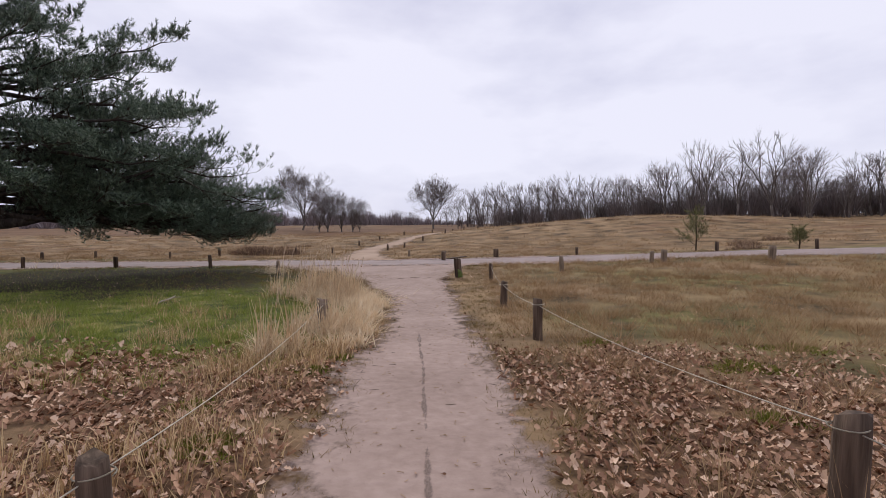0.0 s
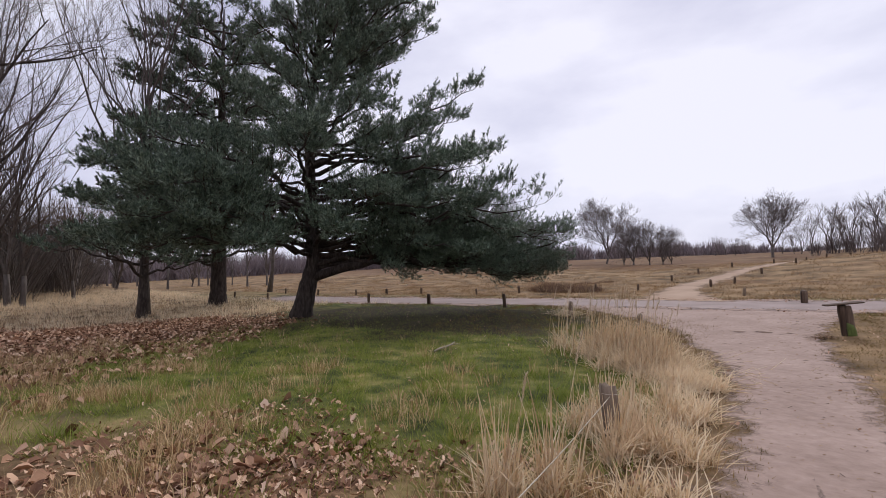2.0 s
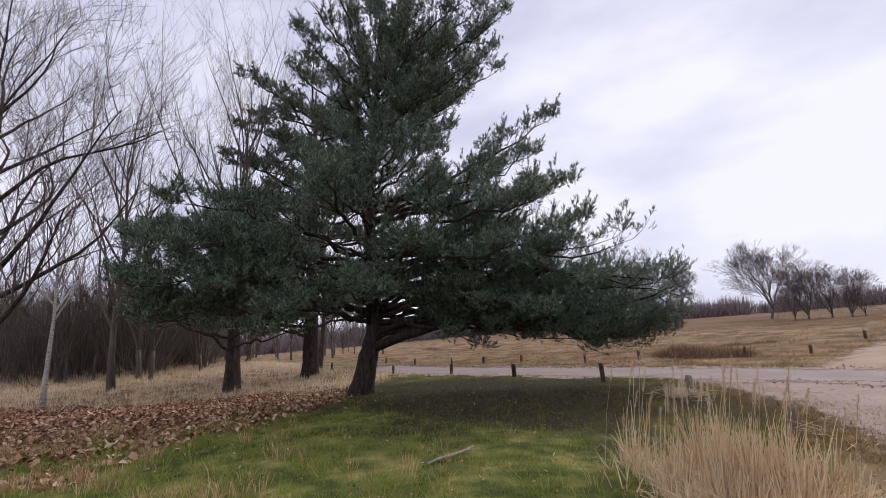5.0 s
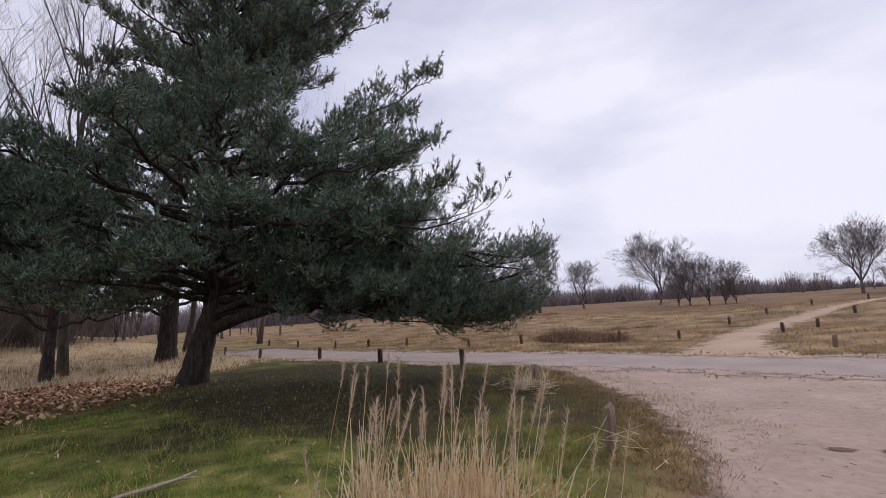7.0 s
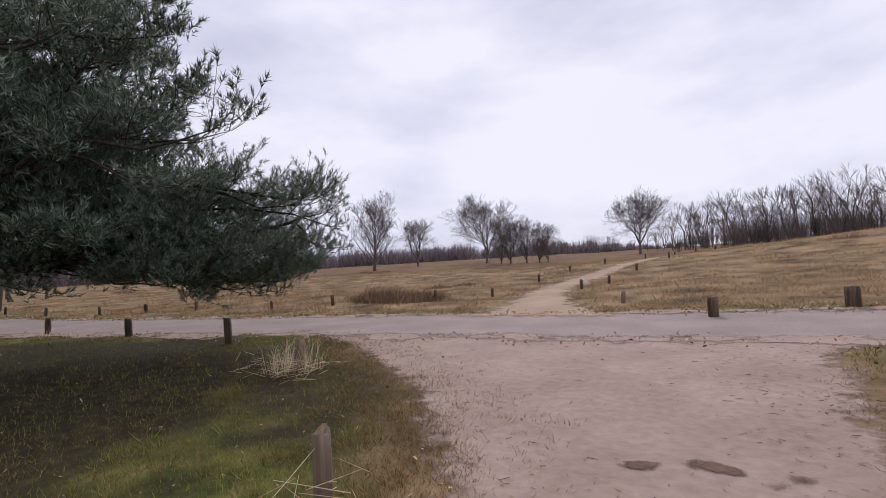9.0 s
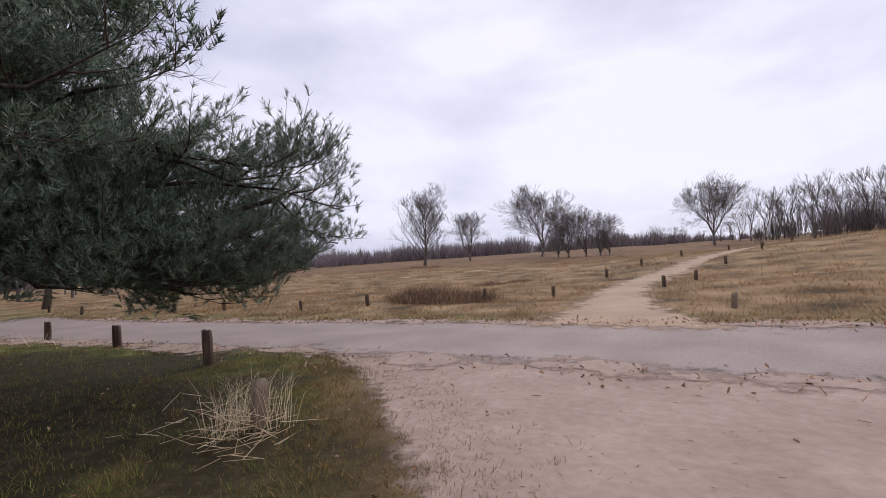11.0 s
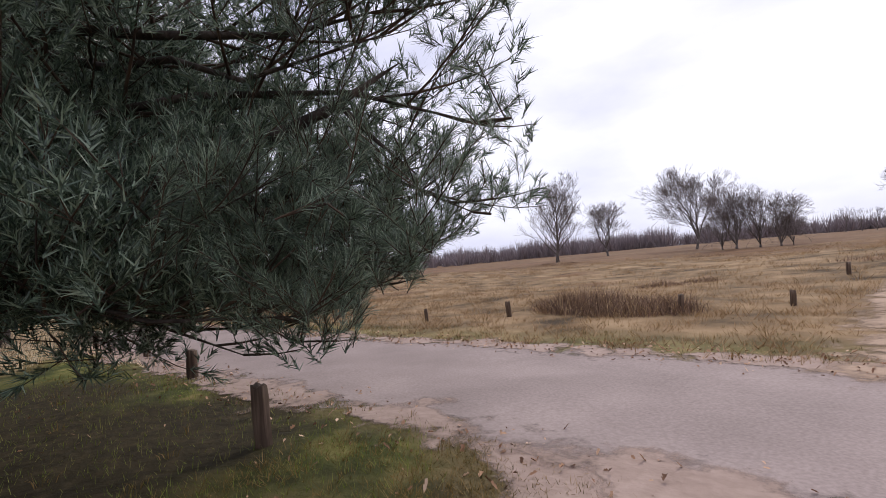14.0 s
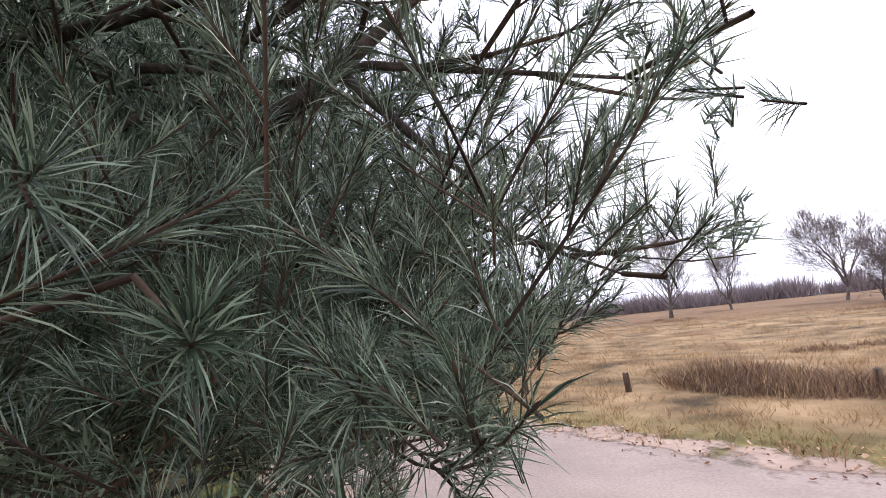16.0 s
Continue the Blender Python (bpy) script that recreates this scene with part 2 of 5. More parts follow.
M_PLUME = material("reed_plume", [(0.2, (0.44, 0.33, 0.23)), (0.8, (0.74, 0.60, 0.45))], 6.0, 4, 0.9, 0, 20, island=0.5, through=0.2)
M_LEAF = material("fallen_leaves", [(0.12, (0.108, 0.0489, 0.0259)), (0.35, (0.303, 0.158, 0.0897)), (0.6, (0.498, 0.296, 0.179)), (0.88, (0.736, 0.53, 0.379))], 2.0, 5, 0.8, 0.3, 60, island=0.75, distance=0.005)
M_CUSHION = material("moss_cushion", [(0.2, (0.075, 0.085, 0.012)), (0.5, (0.19, 0.20, 0.028)), (0.8, (0.34, 0.33, 0.07))], 5.0, 6, 0.95, 0, 20, island=0.5, through=0.1)
M_HEATH = material("heather", [(0.2, (0.0847, 0.0524, 0.036)), (0.5, (0.212, 0.133, 0.09)), (0.8, (0.411, 0.273, 0.186))], 2.0, 5, 0.95, 0, 20, island=0.5)
# lightened towards lilac grey, which paints the haze of distance into the woods
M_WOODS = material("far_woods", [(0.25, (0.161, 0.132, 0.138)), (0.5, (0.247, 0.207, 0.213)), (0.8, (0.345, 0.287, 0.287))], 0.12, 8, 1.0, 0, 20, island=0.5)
M_STICK = material("dead_branch", [(0.3, (0.20, 0.165, 0.12)), (0.7, (0.42, 0.36, 0.28))], 20, 5, 0.9, 0.5, 60)
M_UNDER = material("brushwood", [(0.25, (0.0732, 0.0612, 0.0535)), (0.5, (0.147, 0.125, 0.111)), (0.8, (0.264, 0.226, 0.196))], 0.3, 6, 1.0, 0, 20, island=0.5)
M_PUDDLE = fading(material("damp_sand", [(0.3, (0.0935, 0.058, 0.0418)), (0.7, (0.209, 0.138, 0.104))], 3, 6, 0.95, 0.5, 18, spec=0.1), "inside", 5.0)
M_GROOVE = fading(material("washed_sand", [(0.3, (0.18, 0.132, 0.108)), (0.7, (0.30, 0.228, 0.192))], 3, 6, 0.95, 0.5, 18, spec=0.1), "inside", 5.0)


# ---- the lie of the land ----
def ease(a, b, v):
    t = np.clip((np.asarray(v, float) - a) / (b - a), 0, 1)
    return t * t * (3 - 2 * t)


def ramp_up(v, w):
    return w * np.logaddexp(0, np.asarray(v, float) / w)


def waves(x, y, size, seed=0.0):
    """A soft noise from -1 to 1."""
    x, y = np.asarray(x, float) / size, np.asarray(y, float) / size
    return (np.sin(x * 1.7 + 1.3 * np.sin(y * 1.1 + seed) + seed) + np.sin(y * 1.9 + 1.5 * np.sin(x * 0.9 - seed) + 2 * seed) + np.sin((x + y) * 1.3 + np.sin((x - y) * 1.7 + seed))) / 3


ROAD_X = (-220, -90, -60, -40, -25, -16, -8, 0, 6, 14, 25, 50, 120)
ROAD_Y = (60, 34, 28, 25.2, 24.7, 25.6, 26.5, 26.7, 25.8, 23.8, 20.0, 9.0, -30)
ROAD_HALF = 2.15
_xs = np.linspace(-220, 120, 1361)
_ys = np.interp(_xs, ROAD_X, ROAD_Y)
_k = np.hanning(33)
_ys = np.convolve(np.pad(_ys, 16, mode="edge"), _k / _k.sum(), "valid")


def road_mid(x):
    return np.interp(x, _xs, _ys)


def road_off(x, y):
    """How far from the road's middle, square to it; positive beyond."""
    slope = (road_mid(np.asarray(x, float) + 0.5) - road_mid(np.asarray(x, float) - 0.5))
    return (y - road_mid(x)) / np.sqrt(1 + slope * slope)


TRACK_Y = (-14, 4, 5, 6.6, 9, 12, 14, 16, 18, 20, 22.8, 24.6)
TRACK_L = (-1.0, -0.85, -0.85, -1.15, -1.05, -1.4, -1.8, -2.6, -3.4, -4.8, -7.9, -10.8)
TRACK_R = (0.85, 0.8, 0.75, 0.6, 0.4, 0.1, 0.0, -0.2, -0.35, -0.2, 0.3, 1.4)


def track_in(x, y):
    """Metres inside the sandy track that is walked (negative outside)."""
    l, r = np.interp(y, TRACK_Y, TRACK_L), np.interp(y, TRACK_Y, TRACK_R)
    return np.where(np.asarray(y) < 24.6, np.minimum(x - l, r - x), -9.0)


HILL_Y = (27.5, 29, 32, 36, 40, 52, 64, 76, 92, 120)
HILL_MID = (-5.2, -5.5, -6.3, -6.9, -6.9, -5.2, -1.3, 3.6, 10.5, 20)
HILL_HALF = (2.8, 1.9, 1.2, 0.95, 0.85, 0.85, 0.85, 0.85, 0.85, 0.85)


def hill_in(x, y):
    inside = np.interp(y, HILL_Y, HILL_HALF) - np.abs(x - np.interp(y, HILL_Y, HILL_MID))
    return np.minimum(inside, np.asarray(y) - 28.3)


def height(x, y):
    x, y = np.asarray(x, float), np.asarray(y, float)
    h = -0.2 + 0.22 * ease(16, 22, y) + 0.10 * ease(12, 2, y)
    h = h + 0.043 * ramp_up(y - 29, 3.0) * ease(400, 150, y)
    h = h + 0.045 * ramp_up(x - 0.5, 2.0) * ease(9, 20, y) * ease(200, 40, x)
    h = h + 1.7 * np.exp(-(((x - 18) / 21) ** 2) - (((y - 60) / 14) ** 2))
    h = h - 0.35 * np.exp(-(((x + 28) / 8) ** 2) - (((y - 12) / 9) ** 2)) + 0.035 * ramp_up(-x - 38, 5.0) * ease(45, 10, y) * ease(-300, -90, x)
    rough = np.clip(np.maximum(np.maximum(track_in(x, y), hill_in(x, y)), ROAD_HALF - np.abs(road_off(x, y))) + 0.6, 0, 1)
    h = h + (1 - rough) * (0.035 * waves(x, y, 1.1, 1.0) + 0.05 * waves(x, y, 3.1, 2.0) + 0.16 * ease(30, 45, y) * waves(x, y, 8.0, 3.0))
    return h + 0.012 * waves(x, y, 0.9, 5.0)


def on_ground(x, y, up=0.0):
    return np.stack([x, y, height(x, y) + up], -1)


def lawn_in(x, y):
    """1 where the green lawn grows."""
    n = 0.9 * waves(x, y, 0.9, 4.0) + 0.6 * waves(x, y, 0.35, 9.0)
    a = ease(-1.4, 1.0, x + 11.8 + 0.72 * (y - 5) + 0.8 * n) * ease(0.1, -1.0, x + 0.3 * n - np.interp(y, TRACK_Y, TRACK_L) + 0.4)
    return a * ease(5.4, 7.4, y + n * 0.8 - 0.15 * (x + 4)) * ease(-1.5, -3.3, road_off(x, y) + 0.4 * n)


def litter_in(x, y):
    """1 where fallen oak leaves lie thick."""
    n = waves(x, y, 0.8, 6.0)
    near = ease(9.3, 6.2, y + 0.9 * n + 0.12 * np.abs(x)) * ease(7.5, 3.5, np.abs(x + 0.3)) * (1 - 0.8 * ease(0.35, 0.75, waves(x, y, 0.55, 11.0)))
    wood = ease(-0.2, 1.6, -x - 8.7 - 0.72 * (y - 5) + 1.5 * n) * ease(-33, -27, x - 0.3 * y) * ease(18, 14.5, y + n)
    return np.maximum(near, wood) * ease(0.1, -0.35, track_in(x, y))


def shade_duff_in(x, y):
    """1 under the pine: brown needles and bare humus, darkened to paint its shade."""
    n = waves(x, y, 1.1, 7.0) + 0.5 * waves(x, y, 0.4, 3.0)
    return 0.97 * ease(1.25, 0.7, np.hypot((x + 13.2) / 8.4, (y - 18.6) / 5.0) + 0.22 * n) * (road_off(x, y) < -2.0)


def graded(lo, hi, fine_lo, fine_hi, step, growth=1.09):
    a = list(np.arange(fine_lo, fine_hi + step / 2, step))
    s, v = step, fine_hi
    while v < hi:
        s *= growth
        v += s
        a.append(min(v, hi))
    s, v = step, fine_lo
    while v > lo:
        s *= growth
        v -= s
        a.insert(0, max(v, lo))
    return np.array(a)


def sheet(xs, ys, up):
    gx, gy = np.meshgrid(xs, ys)
    v = np.stack([gx, gy, height(gx, gy) + up], -1).reshape(-1, 3)
    nx, ny = len(xs), len(ys)
    i = (np.arange(ny - 1)[:, None] * nx + np.arange(nx - 1)[None]).ravel()
    return v, np.stack([i, i + 1, i + nx + 1, i + nx], 1)


def layer(me, name, values):
    a = me.attributes.new(name, "FLOAT", "POINT")
    a.data.foreach_set("value", np.ascontiguousarray(values, np.float32))


def ground_material():
    m = bpy.data.materials.new("ground")
    m.use_nodes = True
    nodes, links = m.node_tree.nodes, m.node_tree.links
    bsdf = nodes["Principled BSDF"]
    bsdf.inputs["Roughness"].default_value = 0.95
    bsdf.inputs["Specular IOR Level"].default_value = 0.15
    co = nodes.new("ShaderNodeTexCoord")

    def noise_ramp(scale, ramp, detail=8.0, rough=0.6):
        n = nodes.new("ShaderNodeTexNoise")
        n.inputs["Scale"].default_value, n.inputs["Detail"].default_value, n.inputs["Roughness"].default_value = scale, detail, rough
        links.new(co.outputs["Object"], n.inputs["Vector"])
        r = nodes.new("ShaderNodeValToRGB")
        while len(r.color_ramp.elements) < len(ramp):
            r.color_ramp.elements.new(0.5)
        for e, (p, c) in zip(r.color_ramp.elements, ramp):
            e.position, e.color = p, (*c, 1)
        links.new(n.outputs["Fac"], r.inputs["Fac"])
        return r.outputs["Color"], n.outputs["Fac"]

    def over(a, b, factor):
        x = nodes.new("ShaderNodeMix")
        x.data_type = "RGBA"
        links.new(factor, x.inputs["Factor"])
        links.new(a, x.inputs["A"])
        links.new(b, x.inputs["B"])
        return x.outputs["Result"]

    def mask(name):
        a = nodes.new("ShaderNodeAttribute")
        a.attribute_name = name
        return a.outputs["Fac"]

    # darkest stop puts shadow between the tufts into the ground colour
    dry, _ = noise_ramp(0.55, [(0.34, (0.0575, 0.0373, 0.0196)), (0.45, (0.182, 0.119, 0.0626)), (0.6, (0.303, 0.202, 0.11)), (0.75, (0.407, 0.282, 0.163))])
    heath, patch = noise_ramp(0.16, [(0.35, (0.115, 0.0617, 0.036)), (0.7, (0.196, 0.109, 0.0585))])
    green, _ = noise_ramp(1.6, [(0.32, (0.0243, 0.0312, 0.0091)), (0.46, (0.0743, 0.0884, 0.0208)), (0.58, (0.176, 0.169, 0.0494)), (0.72, (0.365, 0.273, 0.117))])
    leaf, grain = noise_ramp(9.0, [(0.3, (0.0616, 0.0333, 0.0193)), (0.5, (0.168, 0.096, 0.0546)), (0.7, (0.347, 0.206, 0.122))])
    sharp = nodes.new("ShaderNodeMapRange")
    sharp.inputs["From Min"].default_value, sharp.inputs["From Max"].default_value = 0.56, 0.68
    links.new(patch, sharp.inputs["Value"])
    far = nodes.new("ShaderNodeMath")
    far.operation = "MULTIPLY"
    links.new(sharp.outputs["Result"], far.inputs[0])
    links.new(mask("open"), far.inputs[1])
    c = over(dry, heath, far.outputs["Value"])
    # near-black brown stands in for shade under the pine, besides the litter's colour
    shade_duff, _ = noise_ramp(5.0, [(0.3, (0.018, 0.0128, 0.0066)), (0.5, (0.0348, 0.0255, 0.0121)), (0.72, (0.072, 0.051, 0.0264))])
    c = over(c, heath, mask("belt"))
    c = over(c, green, mask("green"))
    c = over(c, shade_duff, mask("shade_duff"))
    c = over(c, leaf, mask("leaf"))
    links.new(c, bsdf.inputs["Base Color"])
    b = nodes.new("ShaderNodeBump")
    b.inputs["Strength"].default_value, b.inputs["Distance"].default_value = 0.8, 0.05
    links.new(grain, b.inputs["Height"])
    links.new(b.outputs["Normal"], bsdf.inputs["Normal"])
    return m


# ---- ground, road and tracks ----
gv, gf = sheet(graded(-2500, 2500, -14, 8, 0.22), graded(-1500, 3000, 1, 31, 0.22), 0.0)
g_me = mesh_of("ground", gv, gf, ground_material(), True)
gx, gy = gv[:, 0], gv[:, 1]
verge = ease(5.2, 3.0, np.abs(road_off(gx, gy))) * (0.45 + 0.3 * waves(gx, gy, 1.5, 8.0)) * ease(-60, -30, gx)
right_green = ease(1.2, 2.2, gx) * ease(20, 6, np.hypot(gx - 7, gy - 9)) * (0.35 + 0.4 * waves(gx, gy, 2.2, 3.0))
layer(g_me, "green", np.clip(np.maximum(np.maximum(lawn_in(gx, gy), verge), right_green), 0, 1))
layer(g_me, "leaf", litter_in(gx, gy))
layer(g_me, "shade_duff", shade_duff_in(gx, gy))
layer(g_me, "open", ease(27, 40, gy))
layer(g_me, "belt", ease(56, 74, gy + 7 * waves(gx, gy, 9.0, 4.0) + 0.12 * gx) * ease(-2, -14, gx - 0.2 * (gy - 60)) * np.clip(0.75 + 0.5 * waves(gx, gy, 5.0, 2.0), 0, 1))
tagged(part("ground", g_me), "dry heath meadow with a green lawn and leaf litter", "ground", kind="structure")


def strip(name, xs, ys, inside, up, mat_used, label, reach=0.45):
    v, f = sheet(xs, ys, up)
    d = inside(v[:, 0], v[:, 1])
    keep = (d > -reach)[f].any(1)
    f = f[keep]
    used = np.unique(f)
    back = np.zeros(len(v), int)
    back[used] = np.arange(len(used))
    me = mesh_of(name, v[used], back[f], mat_used, True)
    layer(me, "inside", np.clip(0.5 + d[used] / (2 * reach), 0, 1))
    return tagged(part(name, me), label, name.replace("_", " "), kind="structure")


strip("road", graded(-150, 90, -26, 10, 0.22, 1.05), np.arange(-16, 44, 0.22), lambda x, y: np.minimum(ROAD_HALF - np.abs(road_off(x, y)) + 0.12 * waves(x, y, 1.2, 2.0), (x + 34) / 4), 0.014, M_ROAD, "flat grey gravel road with sandy edges", 1.1)
strip("verge", np.arange(-30, 10, 0.2), np.arange(20, 31, 0.2), lambda x, y: np.where(road_off(x, y) > 0, 0.26 - np.abs(road_off(x, y) - ROAD_HALF - 0.25), 0.30 - np.abs(-road_off(x, y) - ROAD_HALF - 0.12)) + 0.38 * waves(x, y, 0.8, 5.0) + 0.25 * waves(x, y, 0.25, 1.0), 0.018, M_SAND, "patchy pinkish sand along the road's edges", 0.5)
strip("path", np.arange(-12, 3, 0.16), np.arange(-12, 25, 0.16), lambda x, y: track_in(x, y) + 0.12 * waves(x, y, 0.7, 3.0), 0.008, M_SAND, "trodden pinkish sand path across the heath", 0.7)
strip("path", np.arange(-12, 25, 0.3), np.arange(27, 110, 0.3), lambda x, y: hill_in(x, y) + 0.1 * waves(x, y, 1.0, 3.0), 0.020, M_PALE_SAND, "pale yellow sand path climbing the hill", 1.3)
strip("sand", np.arange(-3.0, 0.2, 0.08), np.arange(17.8, 19.4, 0.08), lambda x, y: 0.02 - np.hypot((x + 1.5) / 5.0, y - 18.6 - 0.1 * np.sin(3 * x)) + 0.2 * waves(x, y, 0.13, 3.0), 0.016, M_PUDDLE, "damp dark patch of scuffed sand on the path", 0.2)
strip("groove", np.arange(-0.9, 0.4, 0.02), np.arange(3.2, 9.4, 0.06), lambda x, y: 0.006 - np.abs(x - np.interp(y, (3.2, 3.9, 6.8, 9.4), (0.06, 0.02, -0.25, -0.55)) - 0.006 * np.sin(3 * y)) + 0.016 * waves(x, y, 0.5, 3.0), 0.013, M_GROOVE, "thin dark runnel washed into the sand path", 0.05)

# ---- trees ----
def turned(d, axis, angle):
    return (Matrix.Rotation(angle, 3, Vector(axis)) @ Vector(d)).normalized()


def bare_tree_mesh(seed, tall, girth, limbs, upright=0.5, depth=3, kids=(5, 5, 4), least=0.012, bole=0.3, sides=3):
    """Trunk and twigs of a leafless tree, each as (verts, faces)."""
    r = random.Random(seed)
    rows = []

    def grow(p, d, length, rad, level):
        count = 8 if level < 2 else 4 if level == 2 else 2 if level == 3 else 1
        pts, p, d = [Vector(p)], Vector(p), Vector(d)
        for i in range(count):
            w = 0.10 if level < 2 else 0.13
            d = (d + Vector((r.gauss(0, w), r.gauss(0, w), r.gauss(0, 0.08) + 0.06 * upright))).normalized()
            q = p + d * length / count
            r0, r1 = rad * (1 - 0.8 * i / count), rad * (1 - 0.8 * (i + 1) / count)
            rows.append((level, p.copy(), q.copy(), max(r0, least), max(r1, least * 0.7)))
            pts.append(q)
            p = q
        if level < depth:
            for k in range(kids[min(level - 1, len(kids) - 1)]):
                s = r.uniform(0.25, 1.0) * count
                i = min(int(s), count - 1)
                at = pts[i].lerp(pts[i + 1], s - i)
                side = Vector((r.gauss(0, 1), r.gauss(0, 1), r.gauss(0, 0.5)))
                out = (d * 0.8 + side.normalized() * 0.75 + Vector((0, 0, 0.18 + 0.3 * upright))).normalized()
                grow(at, out, length * r.uniform(0.35, 0.6), max(rad * 0.42 * (1 - 0.5 * s / count), least), level + 1)

    n, trunk, x, y = 7, [], 0.0, 0.0
    for i in range(n):
        z = -0.25 + (tall * 0.62 + 0.25) * i / (n - 1)
        trunk.append((x, y, z))
        x, y = x + r.gauss(0, 0.006 * tall), y + r.gauss(0, 0.006 * tall)
    radii = [girth * (1.35 if i == 0 else 1.0 - 0.78 * i / (n - 1)) for i in range(n)]
    turn = r.uniform(0, 6)
    for k in range(limbs):
        f = bole / 0.62 + (1 - bole / 0.62) * (k / max(limbs - 1, 1))
        s = f * (n - 1)
        i = min(int(s), n - 2)
        at = Vector(trunk[i]).lerp(Vector(trunk[i + 1]), s - i)
        turn += 2.4 + r.uniform(-0.5, 0.5)
        up = upright + 0.7 * (k / limbs)
        out = Vector((math.cos(turn), math.sin(turn), 0.25 + up)).normalized()
        grow(at, out, tall * r.uniform(0.30, 0.46) * (1.05 - 0.35 * k / limbs), girth * 0.42 * (1.1 - 0.6 * k / limbs), 1)
    t = tube(trunk, radii, 8, True, 0.05)
    main = [q for q in rows if q[0] == 1]
    fine = [q for q in rows if q[0] > 1]
    m = sticks([q[1] for q in main], [q[2] for q in main], [q[3] for q in main], [q[4] for q in main], 5)
    c = sticks([q[1] for q in fine], [q[2] for q in fine], [q[3] for q in fine], [q[4] for q in fine], sides)
    return join([t, m]), c


def spikes(p0, p1, r0):
    """Pointed twig ends, three triangles each."""
    p0, p1, r0 = np.asarray(p0, float), np.asarray(p1, float), np.asarray(r0, float)[:, None]
    a, b = across(unit(p1 - p0))
    v = np.stack([p0 + r0 * a, p0 + r0 * (-0.5 * a + 0.87 * b), p0 + r0 * (-0.5 * a - 0.87 * b), p1], 1)
    f = np.array([(0, 1, 3), (1, 2, 3), (2, 0, 3)])[None] + (np.arange(len(p0)) * 4)[:, None, None]
    return v.reshape(-1, 3), f.reshape(-1, 3)


def fork_tree_mesh(seed, tall, girth, splits=7, open_=30.0, bole=0.22, stems=3, least=0.02):
    """A leafless tree that forks again and again into a rounded fan of twigs."""
    r = random.Random(seed)
    rows = []
    share = 0.8
    reach = tall * (1 - bole) * (1 - share) / (1 - share ** splits) * 1.08

    def fork(p, d, length, rad, left):
        mid = p + (d + Vector((r.gauss(0, 0.06), r.gauss(0, 0.06), r.gauss(0, 0.04)))).normalized() * length * 0.5
        end = mid + (d + Vector((r.gauss(0, 0.08), r.gauss(0, 0.08), r.gauss(0, 0.05)))).normalized() * length * 0.5
        r1 = max(rad * 0.74, least * 0.8)
        if left > 2:
            rows.append((left, p, mid, rad, (rad + r1) / 2))
            rows.append((left, mid, end, (rad + r1) / 2, r1))
        else:
            rows.append((left, p, end, rad, r1))
        if left <= 1:
            return
        for k in range(2 if r.random() < 0.72 else 3):
            side = Vector((r.gauss(0, 1), r.gauss(0, 1), r.gauss(0, 1)))
            side = (side - side.dot(d) * d).normalized()
            a = radians(r.uniform(0.5, 1.25) * open_)
            w = (d * math.cos(a) + side * math.sin(a) + Vector((0, 0, 0.10))).normalized()
            fork(end, w, length * r.uniform(0.68, 0.92), max(r1 * r.uniform(0.72, 0.92), least), left - 1)
        if left > 3 and r.random() < 0.75:
            side = Vector((r.gauss(0, 1), r.gauss(0, 1), r.gauss(0, 1)))
            w = ((side - side.dot(d) * d).normalized() * 0.85 + d * 0.5 + Vector((0, 0, 0.05))).normalized()
            fork(mid, w, length * r.uniform(0.55, 0.8), max(r1 * 0.5, least), left - 2)

    top = Vector((r.gauss(0, 0.02) * tall, r.gauss(0, 0.02) * tall, bole * tall))
    t = tube([(0, 0, -0.25), (0, 0, 0.15), top * 0.5, top], [girth * 1.35, girth * 1.05, girth * 0.9, girth * 0.8], 8, True, 0.05)
    turn = r.uniform(0, 6)
    for k in range(stems):
        turn += 2 * math.pi / stems + r.uniform(-0.4, 0.4)
        lean = radians(open_ * r.uniform(0.35, 1.15)) if k else 0.06
        d = Vector((math.sin(lean) * math.cos(turn), math.sin(lean) * math.sin(turn), math.cos(lean)))
        fork(top.copy(), d, reach, girth * 0.62, splits)
    main = [q for q in rows if q[0] > splits - 3]
    fine = [q for q in rows if 1 < q[0] <= splits - 3]
    tips = [q for q in rows if q[0] == 1]
    m = sticks([q[1] for q in main], [q[2] for q in main], [q[3] for q in main], [q[4] for q in main], 5)
    c = sticks([q[1] for q in fine], [q[2] for q in fine], [q[3] for q in fine], [q[4] for q in fine], 3)
    return join([t, m]), join([c, spikes([q[1] for q in tips], [q[2] for q in tips], [q[3] for q in tips])])


def bare_tree(name, meshes, at, label, bark=None, group="", category="tree", twig=None):
    (tv, tf), (cv, cf) = meshes
    ob = thing(name, at, label, category, group)
    part("trunk", mesh_of("trunk", tv, tf, bark or M_BARK2, True), ob)
    part("crown", mesh_of("crown", cv, cf, twig or M_TWIG), ob, "bare twigs without leaves")
    return ob


def spot(az, dist, eye=(-1.5, 13.8)):
    """A place on the ground from a bearing to the left of the walk's first heading."""
    x, y = eye[0] - dist * math.sin(radians(az)), eye[1] + dist * math.cos(radians(az))
    return (x, y, float(height(x, y)))


